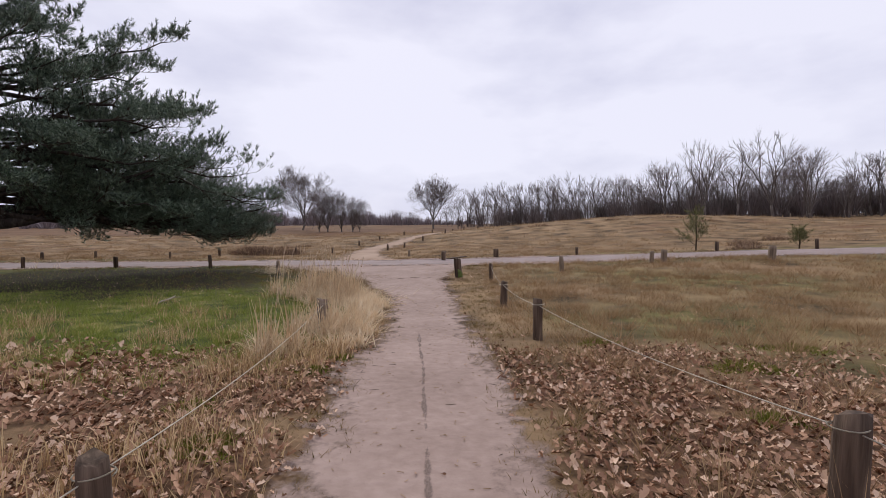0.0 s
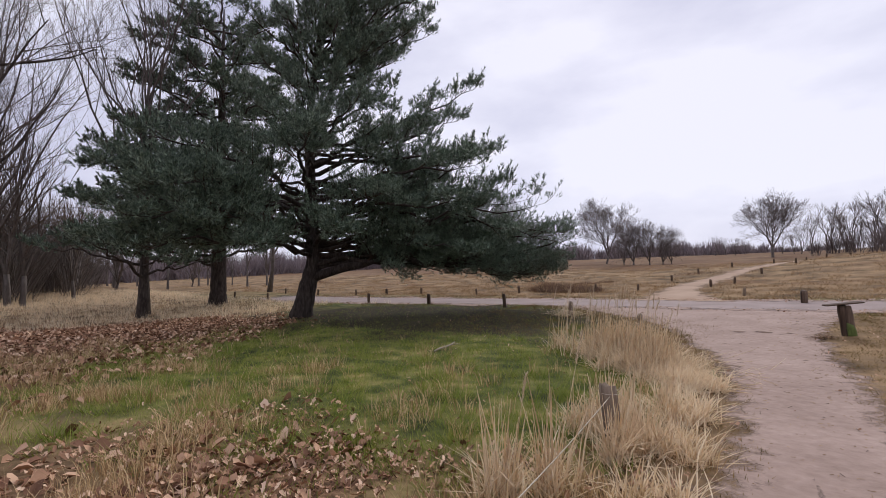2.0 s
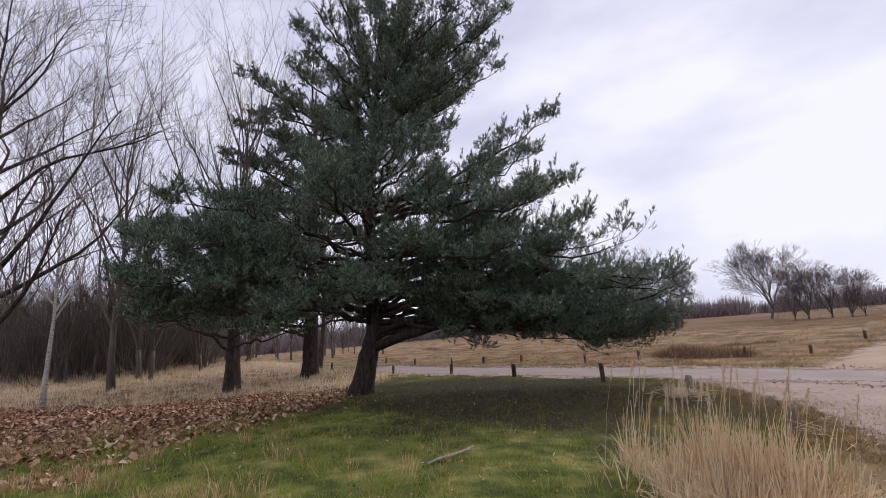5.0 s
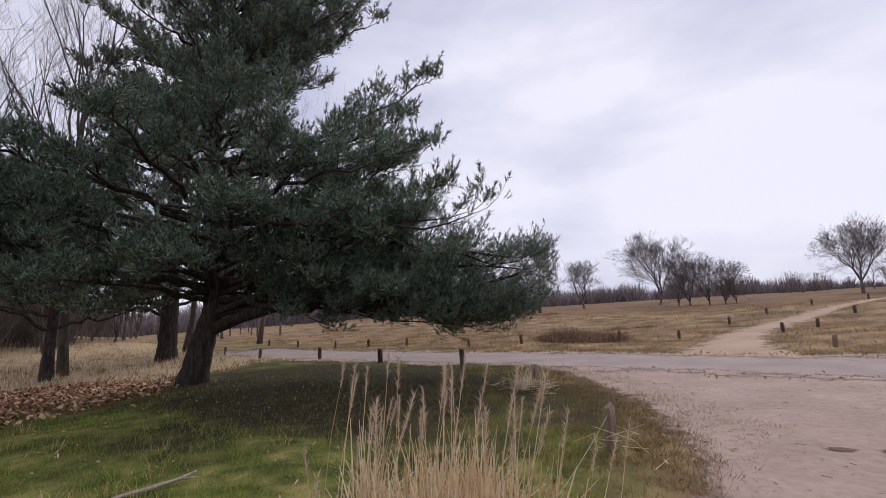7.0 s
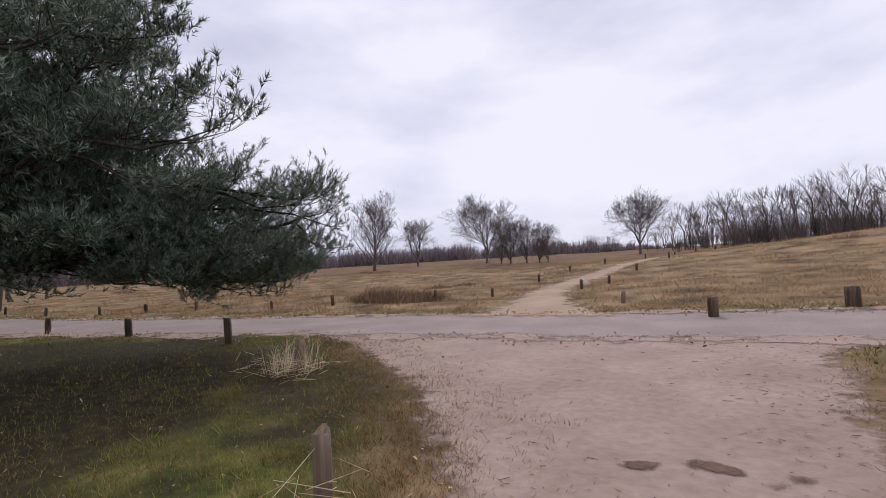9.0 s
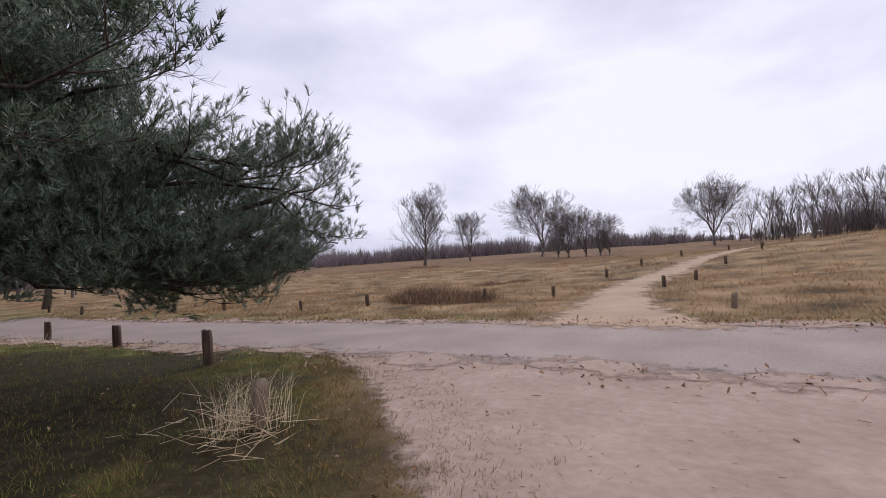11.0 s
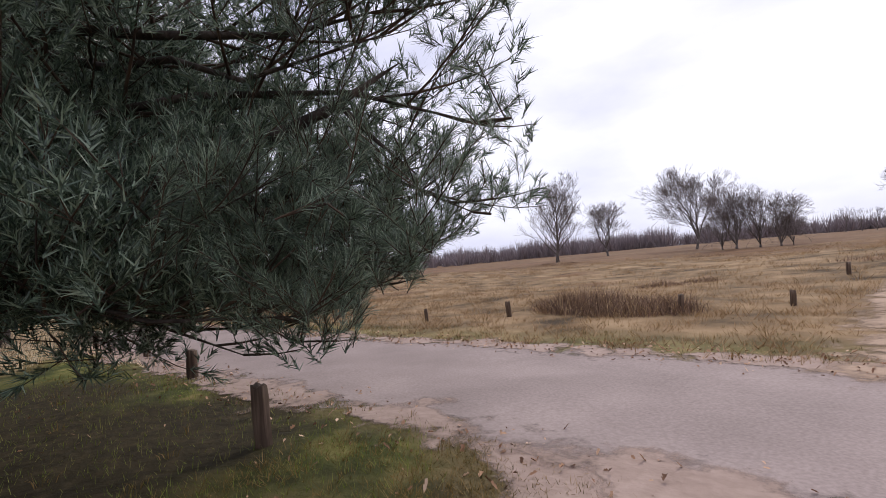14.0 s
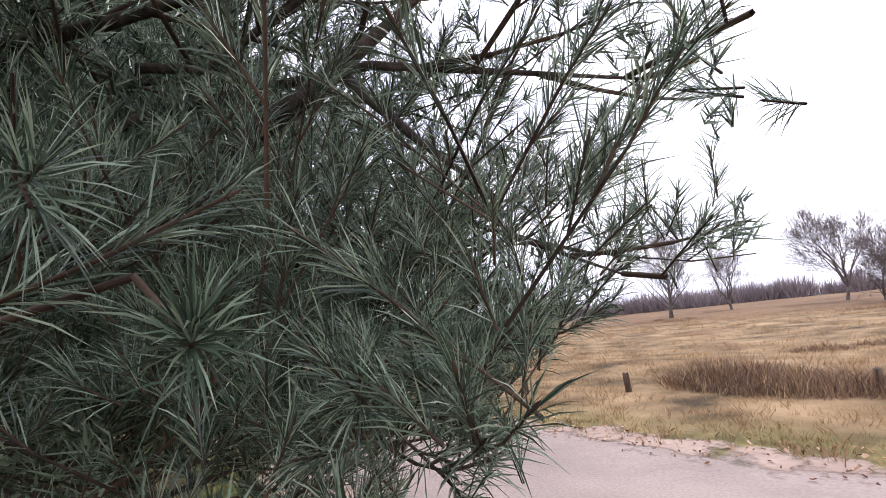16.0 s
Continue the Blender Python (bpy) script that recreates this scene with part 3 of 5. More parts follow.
# lone trees on the far meadow
far_label = "bare leafless tree standing alone on the dry meadow"
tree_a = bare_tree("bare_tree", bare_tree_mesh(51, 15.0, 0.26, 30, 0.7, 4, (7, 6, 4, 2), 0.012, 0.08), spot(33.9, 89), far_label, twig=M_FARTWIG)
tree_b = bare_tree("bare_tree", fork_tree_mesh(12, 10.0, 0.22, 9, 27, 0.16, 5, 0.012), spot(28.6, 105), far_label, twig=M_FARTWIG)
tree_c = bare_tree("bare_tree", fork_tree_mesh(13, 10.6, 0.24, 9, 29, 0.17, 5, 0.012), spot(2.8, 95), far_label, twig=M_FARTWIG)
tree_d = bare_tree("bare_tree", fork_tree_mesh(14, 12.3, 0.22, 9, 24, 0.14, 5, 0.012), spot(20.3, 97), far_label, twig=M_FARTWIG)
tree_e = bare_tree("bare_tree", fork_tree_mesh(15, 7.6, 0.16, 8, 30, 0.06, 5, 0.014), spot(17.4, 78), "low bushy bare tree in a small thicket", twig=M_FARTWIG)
for az, dist, size, turn in ((15.5, 80, 0.92, 40), (14.0, 78, 0.8, 160), (18.5, 80, 0.7, 250), (13.0, 82, 0.55, 10)):
    copy_thing(tree_e, Matrix.Translation(spot(az, dist)) @ Matrix.Rotation(radians(turn), 4, "Z") @ Matrix.Scale(size, 4))

# wood along the ridge
ridge = [fork_tree_mesh(31, 9.8, 0.17, 6, 23, 0.16, 3, 0.022), fork_tree_mesh(32, 9.0, 0.15, 6, 20, 0.2, 3, 0.022),
         fork_tree_mesh(33, 10.2, 0.18, 6, 25, 0.16, 3, 0.022), fork_tree_mesh(34, 8.2, 0.15, 6, 27, 0.08, 5, 0.018)]
rr = random.Random(5)
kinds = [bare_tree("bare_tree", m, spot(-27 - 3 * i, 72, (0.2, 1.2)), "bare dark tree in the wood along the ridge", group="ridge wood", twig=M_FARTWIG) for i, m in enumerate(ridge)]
for k in range(92):
    az = -0.5 - 48.0 * (k + rr.uniform(0, 0.9)) / 92
    near = max(0.0, min(1.0, (-az - 4) / 22))
    dist = 118 - 42 * near + rr.uniform(0, 14)
    copy_thing(kinds[rr.randrange(4)], Matrix.Translation(spot(az, dist, (0.2, 1.2))) @ Matrix.Rotation(rr.uniform(0, 6.3), 4, "Z") @ Matrix.Scale(rr.uniform(0.55, 1.15) * (1.0 - 0.12 * near), 4))
for az, dist, size in ((1.0, 120, 0.55), (2.0, 124, 0.5), (5.4, 130, 0.42), (6.3, 130, 0.5), (7.2, 135, 0.45), (8.2, 140, 0.5), (-0.5, 112, 0.8), (0.4, 118, 0.75)):
    copy_thing(kinds[rr.randrange(4)], Matrix.Translation(spot(az, dist)) @ Matrix.Rotation(rr.uniform(0, 6.3), 4, "Z") @ Matrix.Scale(size, 4))

# wood beyond the leaf-covered ground, to the west
oak_meshes = bare_tree_mesh(21, 19.0, 0.25, 20, 0.5, 4, (8, 7, 4, 2), 0.006, 0.12)
left_oak = bare_tree("oak_tree", oak_meshes, (-24.2, 4.4, float(height(-24.2, 4.4))), "dark bare oak with low spreading branches beside the lawn", M_BARK)
birch_a = bare_tree("birch_tree", bare_tree_mesh(22, 13.0, 0.11, 14, 1.0, 3, (7, 6, 4), 0.006, 0.3), (-28.2, 6.5, float(height(-28.2, 6.5))), "slim leaning birch with white peeling bark", M_BIRCH)
tall_meshes = bare_tree_mesh(23, 25.0, 0.22, 22, 1.2, 4, (6, 5, 3, 2), 0.005, 0.16)
tall_tree = bare_tree("bare_tree", tall_meshes, (-31.4, 15.0, float(height(-31.4, 15.0))), "tall bare tree with steep pale branches behind the pines", group="tall bare trees")
for x, y, s, t in ((-38, 22.5, 1.0, 2.0), (-35.5, 9.0, 0.9, 4.0), (-43, 30.0, 0.95, 1.0)):
    copy_thing(tall_tree, Matrix.Translation((x, y, float(height(x, y)))) @ Matrix.Rotation(t, 4, "Z") @ Matrix.Scale(s, 4))
wood = [fork_tree_mesh(41, 11.5, 0.2, 6, 22, 0.2, 3, 0.016), fork_tree_mesh(42, 10.5, 0.15, 6, 20, 0.25, 3, 0.015), fork_tree_mesh(43, 9.0, 0.17, 5, 30, 0.1, 5, 0.018)]
wood_kinds = [bare_tree("bare_tree", m, (-47 - 4 * i, 2 + 5 * i, float(height(-47 - 4 * i, 2 + 5 * i))), "bare dark tree at the edge of the wood", group="west wood", twig=M_WOODTWIG) for i, m in enumerate(wood)]
for k in range(66):
    x = -43 - 34 * rr.random() ** 1.2
    y = rr.uniform(-22, 14) + 0.32 * (-43 - x)
    copy_thing(wood_kinds[rr.randrange(3)], Matrix.Translation((x, y, float(height(x, y)))) @ Matrix.Rotation(rr.uniform(0, 6.3), 4, "Z") @ Matrix.Scale(rr.uniform(0.66, 1.0), 4))


for k in range(22):
    x = rr.uniform(-100, -62)
    y = rr.uniform(14, 46) + 0.2 * (-62 - x)
    copy_thing(wood_kinds[rr.randrange(3)], Matrix.Translation((x, y, float(height(x, y)))) @ Matrix.Rotation(rr.uniform(0, 6.3), 4, "Z") @ Matrix.Scale(rr.uniform(0.7, 1.0), 4))


def domes(x, y, tall, twigs, thick, sunk=1.2):
    """Low rounded crowns of twigs, one beside the other."""
    n = len(x) * twigs
    base, tall = np.repeat(on_ground(x, y, -sunk), twigs, 0), np.repeat(tall, twigs)
    turn, low = rng.uniform(0, 2 * math.pi, n), rng.uniform(0.0, 0.55, n)
    wide = np.sqrt(rng.random(n)) * tall * 0.42
    top = tall * np.sqrt(np.clip(1.05 - (wide / (tall * 0.48)) ** 2, 0.05, 1)) * rng.uniform(0.75, 1.0, n)
    root = base + np.stack([0.35 * wide * np.cos(turn), 0.35 * wide * np.sin(turn), low * top], 1)
    reach = 0.65 * wide[:, None] * np.stack([np.cos(turn), np.sin(turn)], 1) + rng.normal(0, 0.06, (n, 2)) * tall[:, None]
    return blades(root, top * (1 - low), reach, rng.uniform(thick[0], thick[1], n), pieces=1)


wa, wd = np.radians(rng.uniform(-2, 100, 760)), rng.uniform(165, 230, 760)
wt = rng.uniform(6.0, 9.4, 760) * (0.45 + 0.55 * ease(-2, 14, np.degrees(wa))) * (1 + 0.5 * ease(48, 66, np.degrees(wa)))
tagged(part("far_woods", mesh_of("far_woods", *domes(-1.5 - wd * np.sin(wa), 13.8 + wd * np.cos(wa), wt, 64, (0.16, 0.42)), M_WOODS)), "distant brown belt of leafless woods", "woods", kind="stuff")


bx = -46 - 36 * rng.random(190)
by = rng.uniform(-28, 15, 190) + 0.32 * (-46 - bx)
tagged(part("undergrowth", mesh_of("undergrowth", *domes(bx, by, rng.uniform(5.0, 11.5, 190), 190, (0.025, 0.06), 0.1), M_UNDER)), "tangled leafless brush under the wood's trees", "undergrowth", kind="stuff")
ba = np.radians(1.0 - 46 * rng.random(210) ** 0.85)
bd = rng.uniform(104, 124, 210) - 24 * ease(8, 26, -np.degrees(ba))
bt = rng.uniform(3.6, 7.4, 210) * (1 - 0.4 * ease(-3, 1, np.degrees(ba)))
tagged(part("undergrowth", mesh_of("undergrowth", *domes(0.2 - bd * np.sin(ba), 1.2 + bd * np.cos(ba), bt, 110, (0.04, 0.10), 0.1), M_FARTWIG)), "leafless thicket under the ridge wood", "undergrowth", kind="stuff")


def needles(p, d, count, length, width, ribbon):
    """Pine needles round shoots that start at p and point along d (length = the shoot's)."""
    n = len(p)
    size = np.linalg.norm(d, axis=1)
    ax = d / size[:, None]
    a, b = across(ax)
    s = rng.uniform(0.05, 1.0, (n, count))
    turn = rng.uniform(0, 2 * math.pi, (n, count))
    tilt = np.radians(rng.uniform(14, 62, (n, count)) * (1.1 - 0.45 * s))
    ring = a[:, None] * np.cos(turn)[..., None] + b[:, None] * np.sin(turn)[..., None]
    way = ax[:, None] * np.cos(tilt)[..., None] + ring * np.sin(tilt)[..., None]
    root = p[:, None] + d[:, None] * s[..., None]
    span = length * rng.uniform(0.75, 1.15, (n, count, 1))
    tip = root + way * span + np.array([0, 0, -0.06]) * span
    wide = unit(np.cross(way.reshape(-1, 3), rng.normal(size=(n * count, 3)))).reshape(n, count, 3) * width / 2
    if ribbon:
        mid = root + way * span * 0.6 + np.array([0, 0, 0.02]) * span
        v = np.stack([root - wide * 0.7, root + wide * 0.7, mid + wide, mid - wide, tip], 2).reshape(-1, 3)
        f = np.array([(0, 1, 2), (0, 2, 3), (3, 2, 4)])[None] + (np.arange(n * count) * 5)[:, None, None]
        return v, f.reshape(-1, 3)
    v = np.stack([root - wide, root + wide, tip], 2).reshape(-1, 3)
    return v, np.arange(len(v)).reshape(-1, 3)


class Boughs:
    """Gathers the branches and shoots of one pine."""

    def __init__(self, seed):
        self.r = random.Random(seed)
        self.segments, self.shoots, self.limbs = [], [], []

    def limb(self, start, end, sag, rad, fill=1.0, first=0.22, curl=0.08):
        r = self.r
        start, end = Vector(start), Vector(end)
        flat = end - start
        size = flat.length
        n = 12
        pts = []
        bend = Vector((-flat.y, flat.x, 0)).normalized() * r.uniform(-0.06, 0.06) * size
        for i in range(n + 1):
            t = i / n
            p = start.lerp(end, t) + Vector((0, 0, sag * 4 * t * (1 - t))) + bend * math.sin(t * 3.1)
            p += Vector((r.gauss(0, 0.012), r.gauss(0, 0.012), r.gauss(0, 0.014))) * size * (1 if 0 < i < n else 0)
            pts.append(p)
        self.limbs.append((pts, [rad * (1 - i / n) ** 0.8 + 0.004 for i in range(n + 1)]))
        s, step, hand = first, 0.34 / size / fill, 1
        phase = r.uniform(0, 6.28)
        while s < 1.0:
            if math.sin(phase + 2.6 * s * size) < -0.62 and s < 0.9:
                s += step
                continue
            k = s * n
            i = min(int(k), n - 1)
            at = pts[i].lerp(pts[i + 1], k - i)
            d = (pts[i + 1] - pts[i]).normalized()
            hand = -hand
            out = turned(d, (0, 0, 1), hand * radians(r.uniform(32, 78)) * (1.1 - 0.4 * s))
            out = (out + Vector((r.gauss(0, 0.12), r.gauss(0, 0.12), r.uniform(-0.12, 0.75)))).normalized()
            self.branch(at, out, (0.20 * size + 0.25) * (1.2 - s) * r.uniform(0.6, 1.2) + 0.35, rad * 0.25 * (1.1 - s) + 0.007, fill, curl)
            s += step * r.uniform(0.7, 1.3)
        self.branch(pts[-1], ((pts[-1] - pts[-2]).normalized() + Vector((0, 0, 0.3))).normalized(), 0.55, 0.009, fill, curl)

    def dead(self, start, end, rad):
        """A limb without needles that forks into fine bare twigs."""
        r = self.r
        start, end = Vector(start), Vector(end)
        pts = [start.lerp(end, i / 8) + Vector((r.gauss(0, 0.08), r.gauss(0, 0.08), r.gauss(0, 0.08))) for i in range(9)]
        self.limbs.append((pts, [rad * (1 - 0.11 * i) for i in range(9)]))
        for _ in range(44):
            i = r.randrange(3, 8)
            p = pts[i].lerp(pts[i + 1], r.random())
            d = ((end - start).normalized() * 0.7 + Vector((r.gauss(0, 0.6), r.gauss(0, 0.6), r.gauss(0.15, 0.6)))).normalized()
            for k in range(4):
                q = p + d * r.uniform(0.18, 0.34)
                self.segments.append((p, q, 0.011 - 0.002 * k, 0.009 - 0.002 * k, 4))
                for _ in range(2):
                    w = (d + Vector((r.gauss(0, 0.6), r.gauss(0, 0.6), r.gauss(0, 0.5)))).normalized()
                    self.segments.append((q, q + w * r.uniform(0.15, 0.4), 0.005, 0.003, 3))
                p, d = q, (d + Vector((r.gauss(0, 0.3), r.gauss(0, 0.3), r.gauss(0.05, 0.3)))).normalized()

    def branch(self, at, d, length, rad, fill, curl):
        r = self.r
        n = 4
        p, d = Vector(at), Vector(d)
        s_next = 0.22
        for i in range(n):
            d = (d + Vector((r.gauss(0, 0.09), r.gauss(0, 0.09), r.gauss(0, 0.05) + curl))).normalized()
            q = p + d * length / n
            self.segments.append((p.copy(), q.copy(), rad * (1 - 0.85 * i / n), rad * (1 - 0.85 * (i + 1) / n) + 0.002, 4))
            while s_next < (i + 1) / n:
                c = p.lerp(q, s_next * n - i)
                side = turned(d, (0, 0, 1), r.choice((-1, 1)) * radians(r.uniform(30, 75)))
                side = (side + Vector((r.gauss(0, 0.15), r.gauss(0, 0.15), r.uniform(-0.1, 0.65)))).normalized()
                self.twig(c, side, r.uniform(0.18, 0.5) * (1.15 - 0.5 * s_next))
                s_next += 0.24 / length / fill * r.uniform(0.7, 1.3)
            p = q
        self.twig(p, d, 0.3)
        self.pad(p - d * length * 0.3, min(0.22 * length + 0.12, 0.5), int((9 + 17 * length) * fill))

    def pad(self, c, size, many):
        """A flat cushion of shoots round the end of a branch."""
        r = self.r
        for _ in range(many):
            o = Vector((r.gauss(0, 1), r.gauss(0, 1), r.gauss(0, 0.7)))
            o = o.normalized() * r.random() ** 0.4
            w = (o * 0.6 + Vector((r.gauss(0, 0.25), r.gauss(0, 0.25), 0.7))).normalized()
            q = Vector(c) + Vector((o.x, o.y, o.z * 0.8)) * size
            self.shoots.append((*q, *(w * r.uniform(0.09, 0.17)), *q, *q))

    def twig(self, at, d, length):
        r = self.r
        end = at + d * length + Vector((0, 0, 0.18 * length))
        self.segments.append((at, end, 0.0048, 0.0030, 3))
        ax = (end - at).normalized()
        for s in (0.35, 0.55, 0.75, 0.9, 1.0):
            if s < 1 and r.random() < 0.15:
                continue
            w = (ax + Vector((r.gauss(0, 0.38), r.gauss(0, 0.38), r.gauss(0, 0.25) + 0.4)) * (1.0 if s < 1 else 0.5)).normalized()
            self.shoots.append((*at.lerp(end, s), *(w * r.uniform(0.09, 0.17)), *at, *end))

    def build(self, ob, near=None, clear=None, thin=None, count=8, size=0.15, wide=0.023):
        shoots = np.array(self.shoots)
        p, d = shoots[:, :3], shoots[:, 3:6]
        if clear is not None:
            keep = clear(p + d) & clear(shoots[:, 6:9]) & clear(shoots[:, 9:])
            p, d = p[keep], d[keep]
        if thin is not None:
            keep = rng.random(len(p)) > thin(p)
            p, d = p[keep], d[keep]
        grade = near(p) if near is not None else np.zeros(len(p), int)
        origin = np.array(ob.location)
        for g, label, (many, span, broad) in ((0, "dense dark green needles", (count, size, wide)), (1, "dense green needles on upturned shoots", (15, 0.110, 0.0105)), (2, "long grey-green needles in bristling tufts", (46, 0.105, 0.0026))):
            q = grade == g
            if not q.any():
                continue
            v, f = needles(p[q], d[q], many, span, broad, g == 2)
            part("crown", mesh_of("crown", v - origin, f, M_NEEDLE), ob, label)
            if g == 2:
                e = p[q] + d[q]
                v, f = join([sticks(p[q], e, np.full(q.sum(), 0.0032), np.full(q.sum(), 0.0026), 4), sticks(e, e + 0.16 * d[q], np.full(q.sum(), 0.0042), np.full(q.sum(), 0.0008), 5)])
                part("shootwork", mesh_of("shootwork", v - origin, f, M_PINETWIG), ob, "brown bud tips of the shoots")["kind"] = "stuff"
        for pts, radii in self.limbs:
            v, f = tube(np.array(pts) - origin, radii, 7, True, 0.03)
            part("limb", mesh_of("limb", v, f, M_BARK, True), ob)
        chunks = {}
        for s in self.segments:
            chunks.setdefault(s[4], []).append(s)
        for sides, rows in chunks.items():
            if clear is not None:
                rows = [s for s in rows if clear(np.array([s[0], s[1]])).all()]
            v, f = sticks([s[0] for s in rows], [s[1] for s in rows], [s[2] for s in rows], [s[3] for s in rows], sides)
            name = {4: "branchwork", 3: "twigwork"}[sides]
            tagged(part(name, mesh_of(name, v - origin, f, M_PINETWIG), ob), kind="stuff")


def pine_trunk(ob, points, radii):
    pts = np.array(points) - np.array(ob.location)
    t = np.linspace(0, len(pts) - 1, 30)
    k = np.arange(len(pts))
    smooth = np.stack([np.interp(t, k, pts[:, i]) for i in range(3)], 1)
    v, f = tube(smooth, np.interp(t, k, radii), 14, True, 0.04)
    part("trunk", mesh_of("trunk", v, f, M_BARK, True), ob, "dark furrowed leaning trunk")


def big_pine():
    x, y = -19.0, 17.0
    z = float(height(x, y))
    ob = thing("pine_tree", (x, y, z), "broad old pine with low sweeping limbs beside the lawn", "tree")
    line = [(x, y, z - 0.2), (x + 0.25, y + 0.25, 1.2), (x + 0.35, y + 0.55, 2.2), (x + 0.15, y + 0.5, 5), (x + 0.2, y + 0.4, 9), (x + 0.6, y + 0.7, 13), (x + 0.8, y + 0.9, 17.2)]
    pine_trunk(ob, line, [0.52, 0.38, 0.36, 0.28, 0.2, 0.12, 0.03])
    b = Boughs(3)
    zs, ln = [q[2] for q in line], np.array(line)

    def on_trunk(h):
        return (float(np.interp(h, zs, ln[:, 0])), float(np.interp(h, zs, ln[:, 1])), h)

    # the long low limbs towards the road crossing
    east = ((1.5, (-10.0, 22.6, 1.5), 0.75, 0.22), (2.6, (-8.5, 22.9, 2.15), 0.5, 0.14), (3.4, (-7.75, 22.4, 3.15), 0.5, 0.12), (3.0, (-8.6, 21.5, 1.95), 0.5, 0.11),
            (4.2, (-9.6, 20.0, 4.2), 0.3, 0.12), (4.0, (-9.8, 17.6, 4.2), 0.4, 0.12), (2.1, (-9.5, 21.5, 1.45), 0.4, 0.12), (2.2, (-13.0, 21.0, 1.6), 0.3, 0.10),
            (3.6, (-8.5, 19.6, 3.1), 0.6, 0.10), (2.8, (-9.8, 18.8, 2.2), 0.5, 0.10), (5.6, (-9.5, 18.5, 5.6), 0.2, 0.11),
            (6.4, (-10.2, 20.5, 6.5), 0.2, 0.11), (2.4, (-11.5, 24.5, 2.2), 0.4, 0.11), (4.0, (-10.8, 24.0, 3.1), 0.4, 0.11), (3.1, (-10.5, 20.2, 2.5), 0.5, 0.1), (2.0, (-9.2, 21.0, 1.55), 0.5, 0.08), (1.9, (-9.6, 20.4, 1.45), 0.5, 0.08), (2.2, (-9.1, 21.6, 1.5), 0.5, 0.08), (2.2, (-9.15, 22.35, 1.25), 0.5, 0.08), (2.1, (-9.4, 22.1, 1.15), 0.5, 0.08), (2.3, (-9.5, 22.5, 1.3), 0.5, 0.08))
    for h, end, sag, rad in east:
        b.limb(on_trunk(h), Vector(on_trunk(h)).lerp(Vector(end), 0.94), sag, rad, 1.3, 0.3)
    # low limbs over the lawn
    south = ((2.8, (-16.5, 9.6, 3.0), 0.5, 0.12), (3.6, (-18.0, 9.0, 4.0), 0.5, 0.12), (4.8, (-19.5, 9.3, 5.6), 0.4, 0.12), (3.2, (-15.0, 10.6, 3.4), 0.5, 0.11), (5.2, (-17.0, 9.8, 6.2), 0.3, 0.11),
             (2.9, (-21.0, 9.6, 3.2), 0.5, 0.11), (2.5, (-14.4, 12.2, 2.6), 0.4, 0.10), (4.2, (-15.6, 10.6, 4.8), 0.4, 0.10), (3.0, (-12.6, 14.0, 3.0), 0.5, 0.11), (4.0, (-12.0, 15.6, 4.4), 0.4, 0.11), (5.6, (-13.0, 13.2, 6.2), 0.3, 0.11))
    south += ((3.4, (-15.4, 8.9, 3.4), 0.6, 0.11), (3.8, (-15.0, 9.4, 4.3), 0.5, 0.11), (2.7, (-15.6, 9.2, 2.4), 0.6, 0.10), (3.0, (-17.4, 9.4, 2.6), 0.5, 0.10), (4.4, (-16.8, 9.0, 5.0), 0.4, 0.10))
    for h, end, sag, rad in south:
        b.limb(on_trunk(h), end, sag, rad, 1.6, 0.45)
    for h, end, sag, rad in ((3.2, (-8.3, 22.75, 2.6), 0.5, 0.1), (2.9, (-8.55, 22.85, 2.1), 0.4, 0.09), (3.0, (-8.7, 22.45, 1.85), 0.5, 0.09), (3.8, (-8.5, 22.2, 3.1), 0.5, 0.1), (2.5, (-9.1, 22.3, 1.65), 0.45, 0.08), (2.6, (-9.35, 22.7, 1.75), 0.4, 0.08), (2.4, (-9.1, 21.9, 1.5), 0.45, 0.08)):
        b.limb(on_trunk(h), end, sag, rad, 1.6, 0.5)
